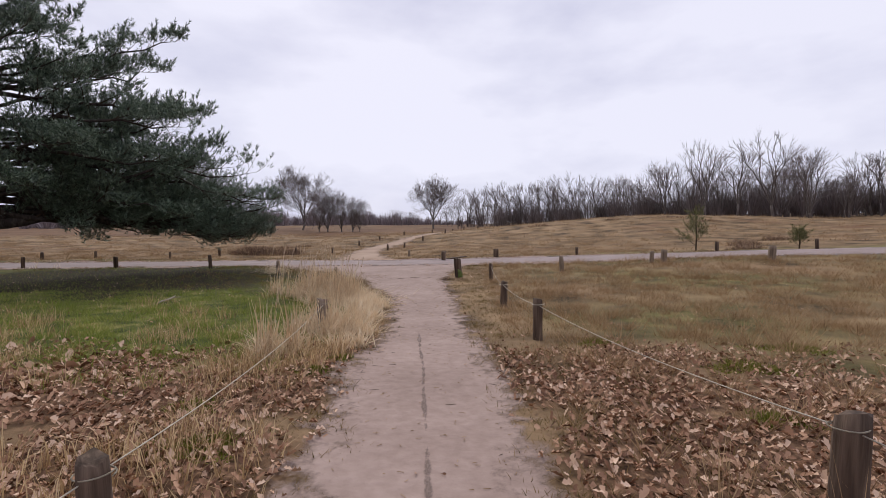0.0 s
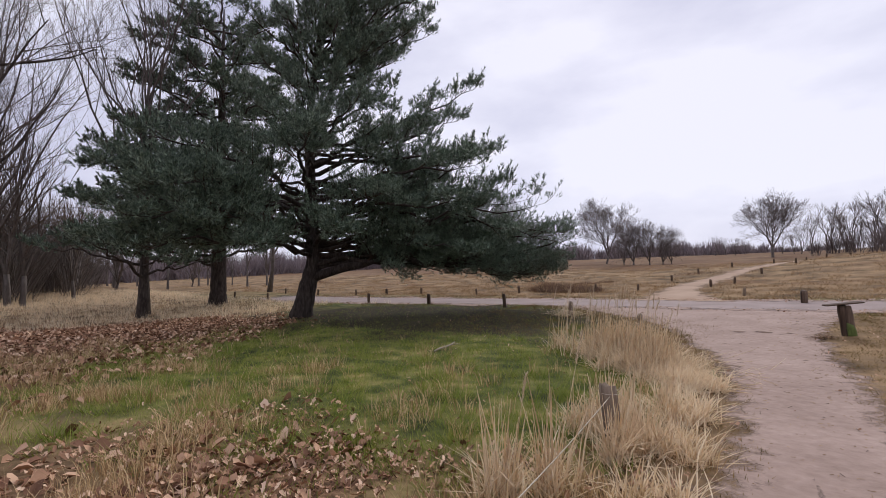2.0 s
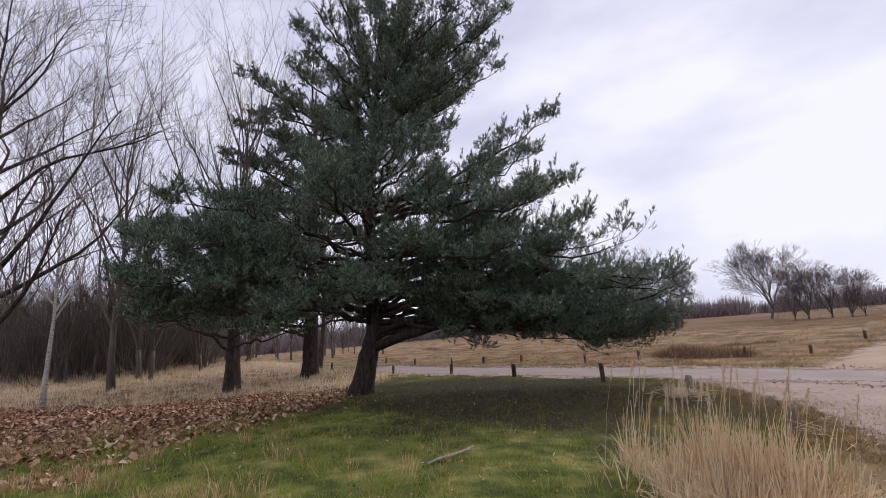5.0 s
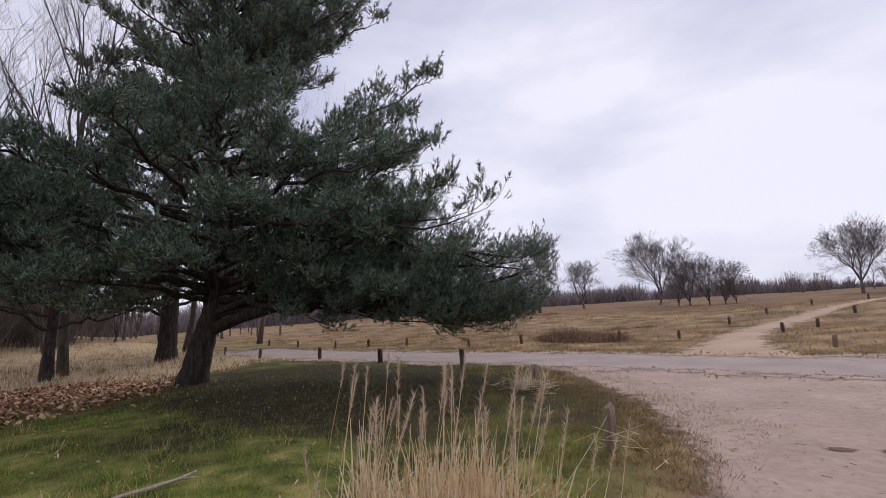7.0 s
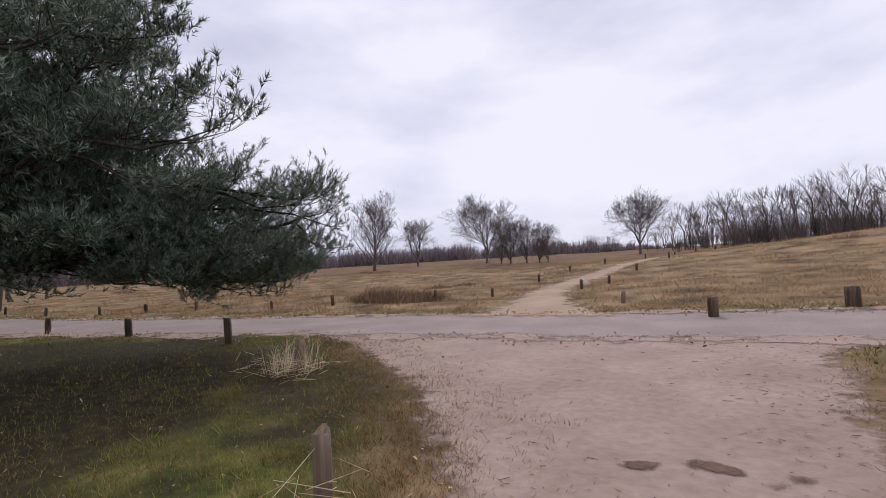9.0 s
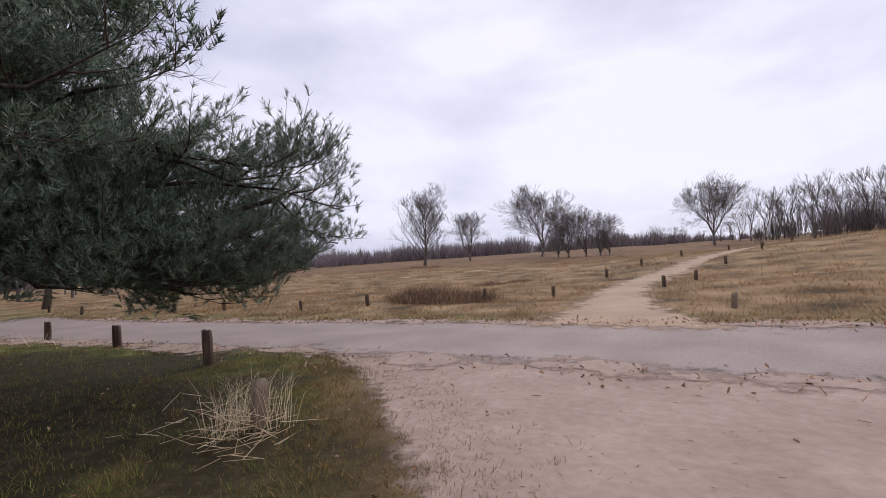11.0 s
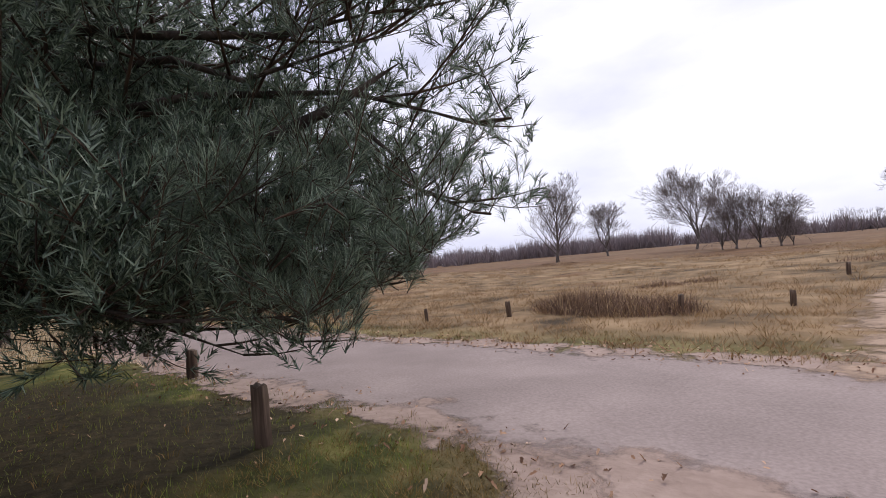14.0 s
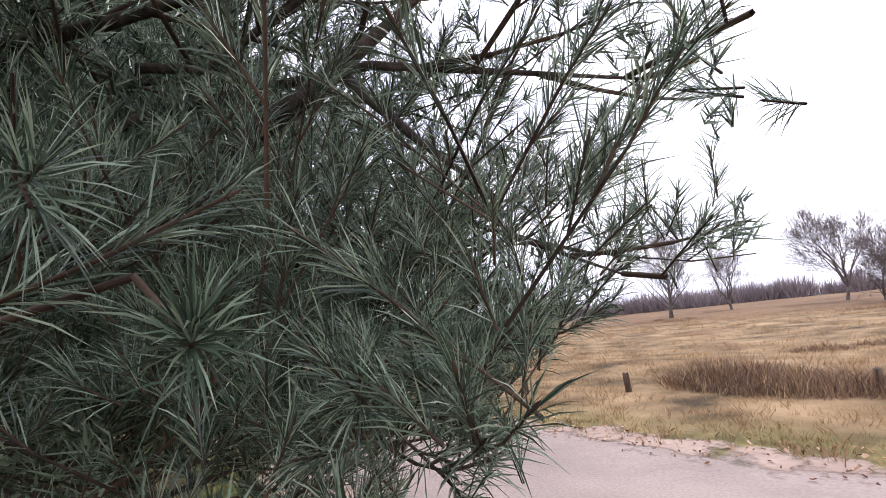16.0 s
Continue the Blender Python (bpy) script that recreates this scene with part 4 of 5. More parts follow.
    # tiers of the crown: how far along the road, how far back from the lawn, height of the tip, where the limb leaves the trunk
    tiers = ((6.3, 0.0, 15.9, 12.6), (5.6, 1.2, 14.4, 11.8), (5.2, -1.4, 13.2, 11.2), (4.7, 0.4, 12.3, 10.8), (5.6, -0.8, 17.2, 13.6), (3.4, 2.4, 16.8, 13.4), (2.8, -2.4, 15.6, 13.0), (3.8, -2.6, 12.4, 11.0), (1.6, -3.4, 12.8, 11.2),
             (0.6, 3.4, 13.2, 11.4), (-1.4, -2.8, 12.8, 11.0), (-2.0, 0.6, 14.8, 12.6), (-1.0, -1.4, 16.6, 13.8), (-2.8, 0.8, 12.2, 10.6), (-2.6, -1.8, 11.2, 10.0), (1.2, 0.2, 18.4, 15.0), (2.4, 0.9, 18.2, 14.6), (0.2, -1.0, 17.8, 14.8), (4.2, 2.4, 11.9, 10.6), (-1.4, 2.8, 11.6, 10.2),
             (3.6, -0.6, 17.6, 14.2), (4.6, 1.4, 16.4, 13.2), (2.0, 2.0, 15.0, 12.6), (4.4, -1.6, 14.6, 12.2), (2.2, -2.0, 13.8, 11.8), (6.6, 0.4, 15.0, 12.2), (6.0, -0.6, 13.9, 11.6), (5.2, 0.6, 13.0, 11.0), (3.0, -1.6, 17.0, 14.0), (1.4, -2.6, 15.0, 12.8), (0.4, -2.8, 13.6, 11.8),
             (-0.6, -2.4, 15.0, 13.0), (-2.0, -1.2, 13.4, 11.6), (-3.0, -0.6, 11.6, 10.4), (3.0, -3.0, 11.6, 10.4), (1.6, -3.2, 11.2, 10.2), (0.0, -3.2, 11.4, 10.2), (4.8, -1.4, 11.9, 10.5), (2.6, 0.0, 16.2, 13.6), (3.6, 0.0, 13.4, 11.4), (-3.6, 0.2, 10.4, 9.4), (1.6, -1.8, 17.0, 14.2),
             (8.8, -0.3, 11.0, 7.6), (7.6, 0.6, 9.7, 7.2), (7.6, -1.2, 9.0, 7.0), (6.2, 1.2, 8.8, 6.8), (5.6, -2.0, 8.5, 6.8), (4.0, 0.5, 8.2, 7.0), (-3.4, -0.9, 9.6, 8.6), (-3.9, 1.1, 8.6, 7.8), (-2.2, -2.8, 8.8, 8.0), (1.0, 4.6, 8.8, 7.6), (-0.4, -3.6, 9.4, 8.4),
             (7.6, -1.6, 7.0, 5.6), (7.0, 0.5, 6.3, 5.2), (7.4, -3.4, 6.6, 5.4), (7.0, -4.4, 6.2, 5.2), (8.4, -5.2, 5.1, 4.6), (6.6, -1.6, 6.8, 5.8), (5.4, -3.4, 5.2, 4.6), (6.0, 1.8, 5.4, 4.6), (6.4, -2.6, 5.6, 4.9),
             (-4.4, 0.4, 6.6, 6.0), (-4.6, -1.5, 5.6, 5.0), (-4.4, 3.0, 6.0, 5.2), (2.0, 5.8, 6.2, 5.4), (5.0, 4.6, 5.0, 4.4), (-1.0, 5.6, 5.2, 4.6), (0.2, -5.0, 7.4, 6.4), (3.6, -5.4, 6.9, 6.0), (-2.6, -5.0, 6.2, 5.4), (3.6, -4.8, 8.0, 6.8))
    tiers += ((1.0, -3.6, 8.7, 7.9), (2.6, -3.3, 9.4, 8.4), (-1.2, -3.3, 8.5, 7.7), (4.0, -3.0, 9.7, 8.5), (1.6, -2.8, 10.2, 9.2), (3.2, -2.4, 10.4, 9.4), (-1.0, -2.8, 10.0, 9.2), (-2.6, -3.6, 14.2, 12.0), (-2.2, -3.8, 15.8, 13.2), (-1.2, -3.6, 17.0, 14.0), (-3.2, -2.6, 13.0, 11.2), (7.2, -0.4, 16.4, 13.0), (6.8, 0.8, 14.2, 11.8), (6.4, 0.0, 17.4, 13.8), (0.5, -5.4, 7.6, 6.8), (2.2, -5.2, 8.4, 7.4), (-1.4, -4.6, 7.8, 7.0), (1.4, -4.2, 9.6, 8.4), (3.4, -3.8, 8.8, 7.8))
    for along, back, tip, root in tiers:
        sx, sy, sz = on_trunk(root)
        size = math.hypot(along, back)
        along, back = along * (1 - 0.75 / size), back * (1 - 0.75 / size)
        b.limb((sx, sy, sz), (x + 0.2 + 0.62 * along - 0.785 * back, y + 0.5 + 0.785 * along + 0.62 * back, tip), -0.035 * size, 0.03 + 0.010 * size, 1.4, 0.52 if root < 10 else 0.22, 0.13)
    # a dead limb, bare to its twigs
    b.dead(on_trunk(4.8), (-13.3, 23.2, 6.4), 0.06)
    b.dead(on_trunk(5.6), (-14.0, 23.2, 7.6), 0.05)
    # thin airy limbs over the path's corner
    b.limb(on_trunk(4.4), (-8.0, 19.8, 4.1), -0.1, 0.10, 0.6, 0.7, 0.16)
    b.limb(on_trunk(4.7), (-9.3, 20.9, 4.5), -0.1, 0.09, 0.6, 0.7, 0.16)

    def clear(p):
        """Free of the standing room at the end of the walk."""
        a, e = np.array([-6.2, 20.4, 1.7]), np.array([-7.6, 21.63, 1.95])
        t = np.clip(((p - a) @ (e - a)) / ((e - a) @ (e - a)), 0, 1)
        free = np.linalg.norm(p - (a + t[:, None] * (e - a)), axis=1) > 0.42
        side = (p[:, 0] + 7.6) * 0.848 - (p[:, 1] - 21.63) * 0.53 < -0.30
        edge = p[:, 0] < -7.52 - 0.40 * (p[:, 1] - 21.62) + 0.08 * np.sin(9 * p[:, 2])
        bearing = np.degrees(np.arctan2(-7.59 - p[:, 0], p[:, 1] - 21.62))
        under = (np.hypot(p[:, 0] + 7.59, p[:, 1] - 21.62) < 2.6) & (p[:, 2] < np.interp(bearing, (20, 34, 47, 58), (2.25, 2.0, 1.9, 1.2))) & (bearing > 0) & (bearing < 58)
        edge &= ~under
        low = (np.degrees(np.arctan2(-6.92 - p[:, 0], p[:, 1] - 20.97)) < 58) & (np.hypot(p[:, 0] + 6.92, p[:, 1] - 20.97) < 4.2) & (p[:, 2] < 1.6) & (p[:, 1] > 20.97)
        reach = (p[:, 0] < -10) | (p[:, 1] < 20.9) | (p[:, 2] > 4.6) | (-6.42 - p[:, 0] > 0.68 * (p[:, 1] - 20.6))
        return free & reach & ~low & (side | (p[:, 2] > 3.0)) & (edge | (p[:, 2] > 2.85) | (p[:, 1] < 21.2))

    def airy(p):
        """Share of shoots missing in the open outer part of the limb ends."""
        bearing = np.degrees(np.arctan2(-7.59 - p[:, 0], p[:, 1] - 21.62))
        far = np.hypot(p[:, 0] + 7.59, p[:, 1] - 21.62)
        near = 0.36 * (far < 2.8) * (p[:, 2] < 4.6)
        return near + 0.18 * ease(62, 48, bearing) * (far < 3.5) * ease(1.95, 2.15, p[:, 2]) * (bearing > -20)

    # a stout limb overhead and tufts right in front of where the walk ends
    b.limbs.append(([Vector(on_trunk(2.6))] + [Vector(q) for q in ((-10.4, 20.98, 2.29), (-9.67, 21.59, 2.53), (-8.91, 22.0, 2.72), (-8.51, 22.28, 2.95))], [0.11, 0.065, 0.048, 0.034, 0.004]))
    b.limbs.append(([Vector(q) for q in ((-8.85, 22.07, 2.76), (-8.75, 22.26, 2.54), (-8.63, 22.46, 2.33))], [0.022, 0.014, 0.006]))
    for at, aim in (((-8.11, 21.64, 1.95), (-7.69, 21.62, 1.93)), ((-8.15, 21.5, 2.11), (-7.68, 21.6, 1.97)), ((-8.29, 21.88, 1.87), (-7.68, 21.65, 1.92))):
        at, aim = Vector(at), Vector(aim)
        for k in range(3):
            w = ((aim - at).normalized() + 0.5 * Vector((math.cos(2.1 * k), 0.3, math.sin(2.1 * k)))).normalized() * 0.04
            b.shoots.append((*at, *w, *at, *at))
    b.segments.append((Vector((-8.31, 21.43, 1.98)), Vector((-8.2, 21.59, 2.03)), 0.006, 0.005, 4))
    b.segments.append((Vector((-8.2, 21.59, 2.03)), Vector((-8.13, 21.64, 1.96)), 0.005, 0.004, 4))
    for at, d, l in (((-8.12, 21.50, 1.80), (0.5, 0.25, 0.25), 0.16), ((-8.35, 21.2, 2.05), (0.6, 0.3, 0.1), 0.3), ((-8.3, 21.75, 2.15), (0.5, -0.1, 0.4), 0.25), ((-8.45, 21.6, 1.55), (0.6, 0.1, 0.1), 0.3), ((-8.2, 22.1, 1.95), (0.4, 0.1, 0.3), 0.3)):
        b.twig(Vector(at), Vector(d).normalized(), l)
    b.twig(Vector((-8.25, 21.38, 1.96)), Vector((0.3, 0.75, 0.2)).normalized(), 0.2)
    for at in ((-8.15, 21.66, 1.92), (-8.17, 21.67, 1.91), (-8.16, 21.42, 2.12)):
        b.shoots.append((*at, 0.035, -0.01, 0.03, *at, *at))
    b.build(ob, near=lambda p: np.where(np.linalg.norm(p - np.array([-8.2, 22.1, 2.0]), axis=1) < 1.35, 2, np.where((p[:, 0] > -11.5) & (p[:, 1] > 19.0) & (p[:, 2] < 4.6), 1, 0)), clear=clear, thin=airy)


big_pine()


def lesser_pine(x, y, tall, girth, lowest, reach, seed, label, gap=None, fill=0.8, taper=0.8):
    z = float(height(x, y))
    ob = thing("pine_tree", (x, y, z), label, "tree")
    line = [(x, y, z - 0.2), (x + 0.1, y, z + 1.0), (x + 0.15, y + 0.1, z + tall * 0.5), (x + 0.3, y + 0.2, z + tall)]
    pine_trunk(ob, line, [girth * 1.35, girth, girth * 0.6, 0.04])
    b = Boughs(seed)
    r = random.Random(seed)
    turn, h = r.uniform(0, 6), lowest
    while h < tall - 0.6:
        f = (h - lowest) / (tall - lowest)
        for _ in range(2):
            turn += 2.4
            size = reach * (1.05 - taper * f) * r.uniform(0.7, 1.1)
            if gap and gap[0] < h < gap[1] and r.random() < 0.6:
                continue
            b.limb((x + 0.1, y, z + h), (x + size * math.cos(turn), y + size * math.sin(turn), z + h + size * r.uniform(0.02, 0.3)), 0.02 * size, 0.03 + 0.01 * size, fill)
        h += 0.62
    b.build(ob, count=6, size=0.20, wide=0.056)


lesser_pine(-29.75, 14.2, 11.0, 0.24, 2.3, 5.2, 17, "younger pine with a dark rounded crown behind the lawn", (4.6, 6.4), 0.85)
lesser_pine(-32.8, 19.9, 21.0, 0.5, 2.6, 8.2, 18, "tall thick-trunked pine beyond the leaf litter", (7.0, 9.0), 1.15, 0.5)


def sapling(x, y, tall, seed, label):
    z = float(height(x, y))
    ob = thing("pine_sapling", (x, y, z), label, "sapling")
    b = Boughs(seed)
    r = random.Random(seed)
    v, f = tube([(0, 0, -0.1), (0.03, 0, tall * 0.5), (0.0, 0.04, tall)], [0.04, 0.03, 0.008], 6)
    part("trunk", mesh_of("trunk", v, f, M_PINETWIG, True), ob)
    turn, h = 0.0, 0.15 * tall
    while h < tall:
        turn += 2.4
        size = (0.42 * (1.1 - h / tall) + 0.08) * tall
        b.branch((x, y, z + h), Vector((math.cos(turn), math.sin(turn), 0.6)).normalized(), size, 0.012, 1.5, 0.1)
        h += 0.085 * tall
    b.build(ob, count=9, size=0.13, wide=0.014)
    for q in ob.children:
        if q.name.startswith("crown"):
            q.data.materials[0] = M_YOUNG


sapling(13.2, 27.6, 2.0, 5, "small young pine growing on the heath slope")
sapling(17.5, 25.8, 0.9, 6, "low pine seedling in the dry grass")
sapling(22.5, 22.5, 1.1, 7, "low pine seedling beside the track")


# ---- fence posts, ropes and the small post table ----
def post_mesh(seed, tall, rad, slant=0.018):
    r = random.Random(seed)
    n, sides = 7, 10
    v, f = [], []
    phase = [1 + r.uniform(-0.2, 0.16) for _ in range(sides)]
    for i in range(n):
        z = -0.25 + (tall + 0.25) * i / (n - 1)
        for k in range(sides):
            t = 2 * math.pi * k / sides
            q = rad * phase[k] * (1 + r.uniform(-0.03, 0.03)) * (0.93 if i == n - 1 else 1.0)
            top = slant * math.cos(t + seed) + r.uniform(-0.02, 0.02) if i == n - 1 else 0
            v.append((q * math.cos(t), q * math.sin(t), z + top))
    v.append((0.004, 0.0, tall - 0.012))
    for i in range(n - 1):
        for k in range(sides):
            j = (k + 1) % sides
            f += [(i * sides + k, i * sides + j, (i + 1) * sides + j), (i * sides + k, (i + 1) * sides + j, (i + 1) * sides + k)]
    e = (n - 1) * sides
    f += [(e + k, e + (k + 1) % sides, n * sides) for k in range(sides)]
    return np.array(v), np.array(f)


POSTS = {}


def fence_post(x, y, tall=0.55, rad=0.075, lean=(0, 0), grey=False, label="", group="posts along the road"):
    key = (round(tall, 2), round(rad, 3), grey)
    if key not in POSTS:
        v, f = post_mesh(len(POSTS) + 1, tall, rad)
        POSTS[key] = mesh_of("fence_post", v, f, M_GREYWOOD if grey else M_WOOD)
    ob = new("fence_post", POSTS[key])
    ob.matrix_world = pose(x, y, float(height(x, y)), lean[0], lean[1], (x * 57 + y * 91) % 360)
    return tagged(ob, label or "short weathered dark wooden post in the grass", "fence post", group)


near_posts = {
    "l_start": fence_post(-1.68, 3.55, 0.40, 0.085, (0, 2), False, "dark cracked wooden post holding a thin rope", "rope fence posts"),
    "l_mid": fence_post(-2.1, 9.0, 0.60, 0.08, (2, -3), True, "grey split wooden post among dry stalks", "rope fence posts"),
    "l_end": fence_post(-4.15, 17.28, 0.51, 0.075, (-3, 3), True, "pale grey leaning post bound with wire", "rope fence posts"),
    "r_start": fence_post(2.42, 3.98, 0.56, 0.10, (1, -2), False, "thick dark cracked wooden post holding a rope", "rope fence posts"),
    "r_one": fence_post(1.40, 8.5, 0.62, 0.075, (0, 0), False, "dark wooden post holding a thin rope", "rope fence posts"),
    "r_two": fence_post(1.2, 12.2, 0.60, 0.08, (3, 6), False, "leaning dark wooden post holding a rope", "rope fence posts"),
    "r_three": fence_post(1.25, 17.6, 0.58, 0.075, (0, 0), False, "dark wooden post at the end of the rope fence", "rope fence posts"),
}
for x, y, t, rad, grey in ((-7.55, 20.72, 0.52, 0.08, True), (-11.42, 22.49, 0.62, 0.085, False), (-16.4, 23.1, 0.54, 0.10, False), (-21.15, 23.2, 0.55, 0.085, False), (-26.2, 22.6, 0.5, 0.08, False), (-31, 22.6, 0.5, 0.08, False), (-36, 22.8, 0.5, 0.08, False),
                           (4.1, 19.4, 0.60, 0.10, True), (8.5, 20.7, 0.55, 0.12, True), (12.3, 19.9, 0.56, 0.12, True), (8.1, 20.9, 0.5, 0.09, True)):
    fence_post(x, y, t, rad, (rr.uniform(-3, 3), rr.uniform(-3, 3)), grey)
for x, y, t, rad in ((-16.1, 32.2, 0.48, 0.08), (-18.75, 31.0, 0.42, 0.07), (-23.3, 30.4, 0.45, 0.075), (-26.2, 29.7, 0.5, 0.085), (-28.8, 28.9, 0.45, 0.07), (-33, 28.4, 0.45, 0.07), (-38, 28.6, 0.45, 0.07), (-11.4, 33.6, 0.5, 0.07), (-9.3, 35.5, 0.4, 0.07),
                     (-0.8, 27.9, 0.5, 0.12), (2.3, 29.2, 0.5, 0.14), (7.0, 28.9, 0.45, 0.08), (13.8, 26.6, 0.5, 0.09), (17.5, 24.6, 0.5, 0.09)):
    fence_post(x, y, t, rad, (rr.uniform(-4, 4), rr.uniform(-4, 4)), group="posts beyond the road")
for x, y in ((-5.6, 38.1), (-4.7, 41.6), (-3.6, 48.0), (-1.6, 55.5), (0.6, 62.0), (2.6, 67.5), (4.8, 73.0), (-9.1, 43.7), (-8.4, 50.5), (-6.6, 57.0), (-3.6, 63.0), (-1.0, 69.0), (1.4, 74.0), (-3.2, 31.7)):
    fence_post(x, y, 0.45 if y > 32 else 0.4, 0.08, (rr.uniform(-4, 4), rr.uniform(-4, 4)), y < 32, "small wooden post lining the sand path", "posts of the hill path")


def rope(a, b, sag, rad=0.0045, label="thin pale rope strung between two posts"):
    a, b = Vector(a), Vector(b)
    pts = [a.lerp(b, t) - Vector((0, 0, sag * 4 * t * (1 - t))) for t in np.linspace(0, 1, 18)]
    ob = thing("rope", a, label, "rope", "fence ropes")
    v, f = tube([p - a for p in pts], [rad] * 18, 6)
    part("strand", mesh_of("strand", v, f, M_ROPE, True), ob)
    v, f = tube([Vector((0.095 * math.cos(t), 0.095 * math.sin(t), 0.004 * t)) for t in np.linspace(0, 6.6, 20)], [rad] * 20, 6)
    part("loop", mesh_of("loop", v, f, M_ROPE, True), ob)


def top_of(key, down=0.12):
    p = near_posts[key].location
    return Vector((p.x, p.y, p.z + max(q.co.z for q in near_posts[key].data.vertices) - down))


rope(top_of("l_start"), top_of("l_mid"), 0.10)
rope(top_of("l_mid"), top_of("l_end"), 0.40, 0.0025)
rope(top_of("l_start"), (-2.0, -2.5, 0.35), 0.10)
rope(top_of("r_start"), top_of("r_one"), 0.08)
rope(top_of("r_one"), top_of("r_two"), 0.06)
rope(top_of("r_two"), top_of("r_three"), 0.10)
rope(top_of("r_start"), (3.4, -1.5, 0.4), 0.08)


def post_table():
    """A stout leaning post with a loose board nailed on it."""
    x, y = 0.11, 18.38
    z = float(height(x, y))
    ob = thing("post_table", (x, y, z), "stout leaning wooden post with a flat board nailed on top", "post table")
    v, f = post_mesh(77, 0.69, 0.13, 0.01)
    v[:, 1] *= 0.72
    v[:, 0] -= 0.09 * (v[:, 2] - 0.1)
    part("post", mesh_of("post", v, f, M_WOOD), ob, "dark cracked split trunk")
    bm = bmesh.new()
    bmesh.ops.create_cube(bm, size=1.0)
    bmesh.ops.scale(bm, vec=(0.72, 0.27, 0.030), verts=bm.verts)
    bmesh.ops.subdivide_edges(bm, edges=[e for e in bm.edges if e.calc_length() > 0.9], cuts=6)
    for q in bm.verts:
        q.co.z += 0.012 * math.sin(q.co.x * 5)
        q.co.y += 0.01 * math.sin(q.co.x * 9)
    bmesh.ops.bevel(bm, geom=list(bm.edges), offset=0.006, segments=1, affect="EDGES")
    me = bpy.data.meshes.new("board")
    bm.to_mesh(me)
    bm.free()
    me.materials.append(M_WOOD)
    board = part("board", me, ob, "weathered brown plank")
    board.matrix_basis = pose(-0.06, 0, 0.725, 0, -4.5, 20)
    v, f = post_mesh(78, 0.26, 0.137, 0.08)
    v[:, 1] *= 0.74
    v[:, 0] -= 0.09 * (v[:, 2] - 0.1)
    part("moss", mesh_of("moss", v, f, M_MOSS), ob, "green moss round the foot")


post_table()


# ---- ground cover ----
def scatter(n, x0, x1, y0, y1, weight):
    x, y = rng.uniform(x0, x1, n), rng.uniform(y0, y1, n)
    keep = rng.random(n) < weight(x, y)
    return x[keep], y[keep]


def off_tracks(x, y, margin=0.1):
    return (track_in(x, y) < -margin) & (hill_in(x, y) < -margin) & (np.abs(road_off(x, y)) > ROAD_HALF + margin)


def lawn():
    x, y = scatter(210000, -19, 0, 4.5, 24, lambda a, b: lawn_in(a, b) * off_tracks(a, b, 0.0) * (1 - 0.75 * shade_duff_in(a, b)) * np.clip(1.5 - 0.05 * (b - 4), 0.35, 1))
    n = len(x)
    tall = rng.uniform(0.03, 0.11, n) * (0.75 + 0.9 * np.clip(waves(x, y, 0.3, 2.0), 0, 1))
    return blades(on_ground(x, y, -0.005), tall, rng.normal(0, 0.03, (n, 2)), rng.uniform(0.004, 0.008, n), pieces=1)


tagged(part("grass", mesh_of("grass", *lawn(), M_LAWN)), "short green lawn grass mixed with straw", "grass", kind="stuff")


def tufts(n, x0, x1, y0, y1, weight, per, spread, tall, wide, lean, pieces=2):
    x, y = scatter(n, x0, x1, y0, y1, weight)
    m = len(x)
    own = rng.uniform(0.55, 1.2, m)
    ang = rng.uniform(0, 2 * math.pi, (m, per))
    rad = spread * np.sqrt(rng.random((m, per)))
    bx, by = x[:, None] + rad * np.cos(ang), y[:, None] + rad * np.sin(ang)
    h = (own[:, None] * rng.uniform(tall[0], tall[1], (m, per))).ravel()
    out = np.stack([np.cos(ang), np.sin(ang)], -1) * rng.uniform(0.2, 1.0, (m, per, 1)) * lean
    out = out.reshape(-1, 2) * h[:, None] + rng.normal(0, 0.03, (m * per, 2))
    return blades(on_ground(bx.ravel(), by.ravel(), -0.01), h, out, rng.uniform(wide[0], wide[1], m * per), pieces=pieces)


def lawn_clumps():
    return tufts(17000, -18, -0.8, 4.2, 22, lambda x, y: lawn_in(x, y) * off_tracks(x, y, 0.1) * (1 - shade_duff_in(x, y)) * np.clip(0.3 + 1.1 * waves(x, y, 0.45, 14.0), 0, 1) * ease(24, 8, y - 0.3 * x), 13, 0.11, (0.06, 0.24), (0.006, 0.013), 1.1, 1)


tagged(part("grass", mesh_of("grass", *lawn_clumps(), M_LAWN)), "thicker green grass clumps in the lawn", "grass", kind="stuff")


def thin_spots(x, y, size, seed):
    return np.clip(0.55 + 0.6 * waves(x, y, size, seed), 0.08, 1)


right_meadow = join([
    tufts(46000, 1.0, 26, 2.5, 24, lambda x, y: off_tracks(x, y, 0.35) * np.clip(0.35 + 1.5 * waves(x, y, 0.42, 4.0), 0.03, 1) * (1 - 0.75 * litter_in(x, y)) * ease(30, 4, np.hypot(x - 3, y - 4)), 9, 0.10, (0.06, 0.24), (0.005, 0.011), 1.2, 1),
    tufts(4200, 1.2, 26, 3.5, 24, lambda x, y: off_tracks(x, y, 0.5) * np.clip(0.25 + 1.3 * waves(x, y, 0.8, 9.0), 0.02, 1) * (1 - 0.5 * litter_in(x, y)), 34, 0.15, (0.16, 0.38), (0.005, 0.011), 1.2, 1)])
tagged(part("grass", mesh_of("grass", *right_meadow, M_DRY)), "tussocky straw-coloured heath grass beside the path", "grass", kind="stuff")
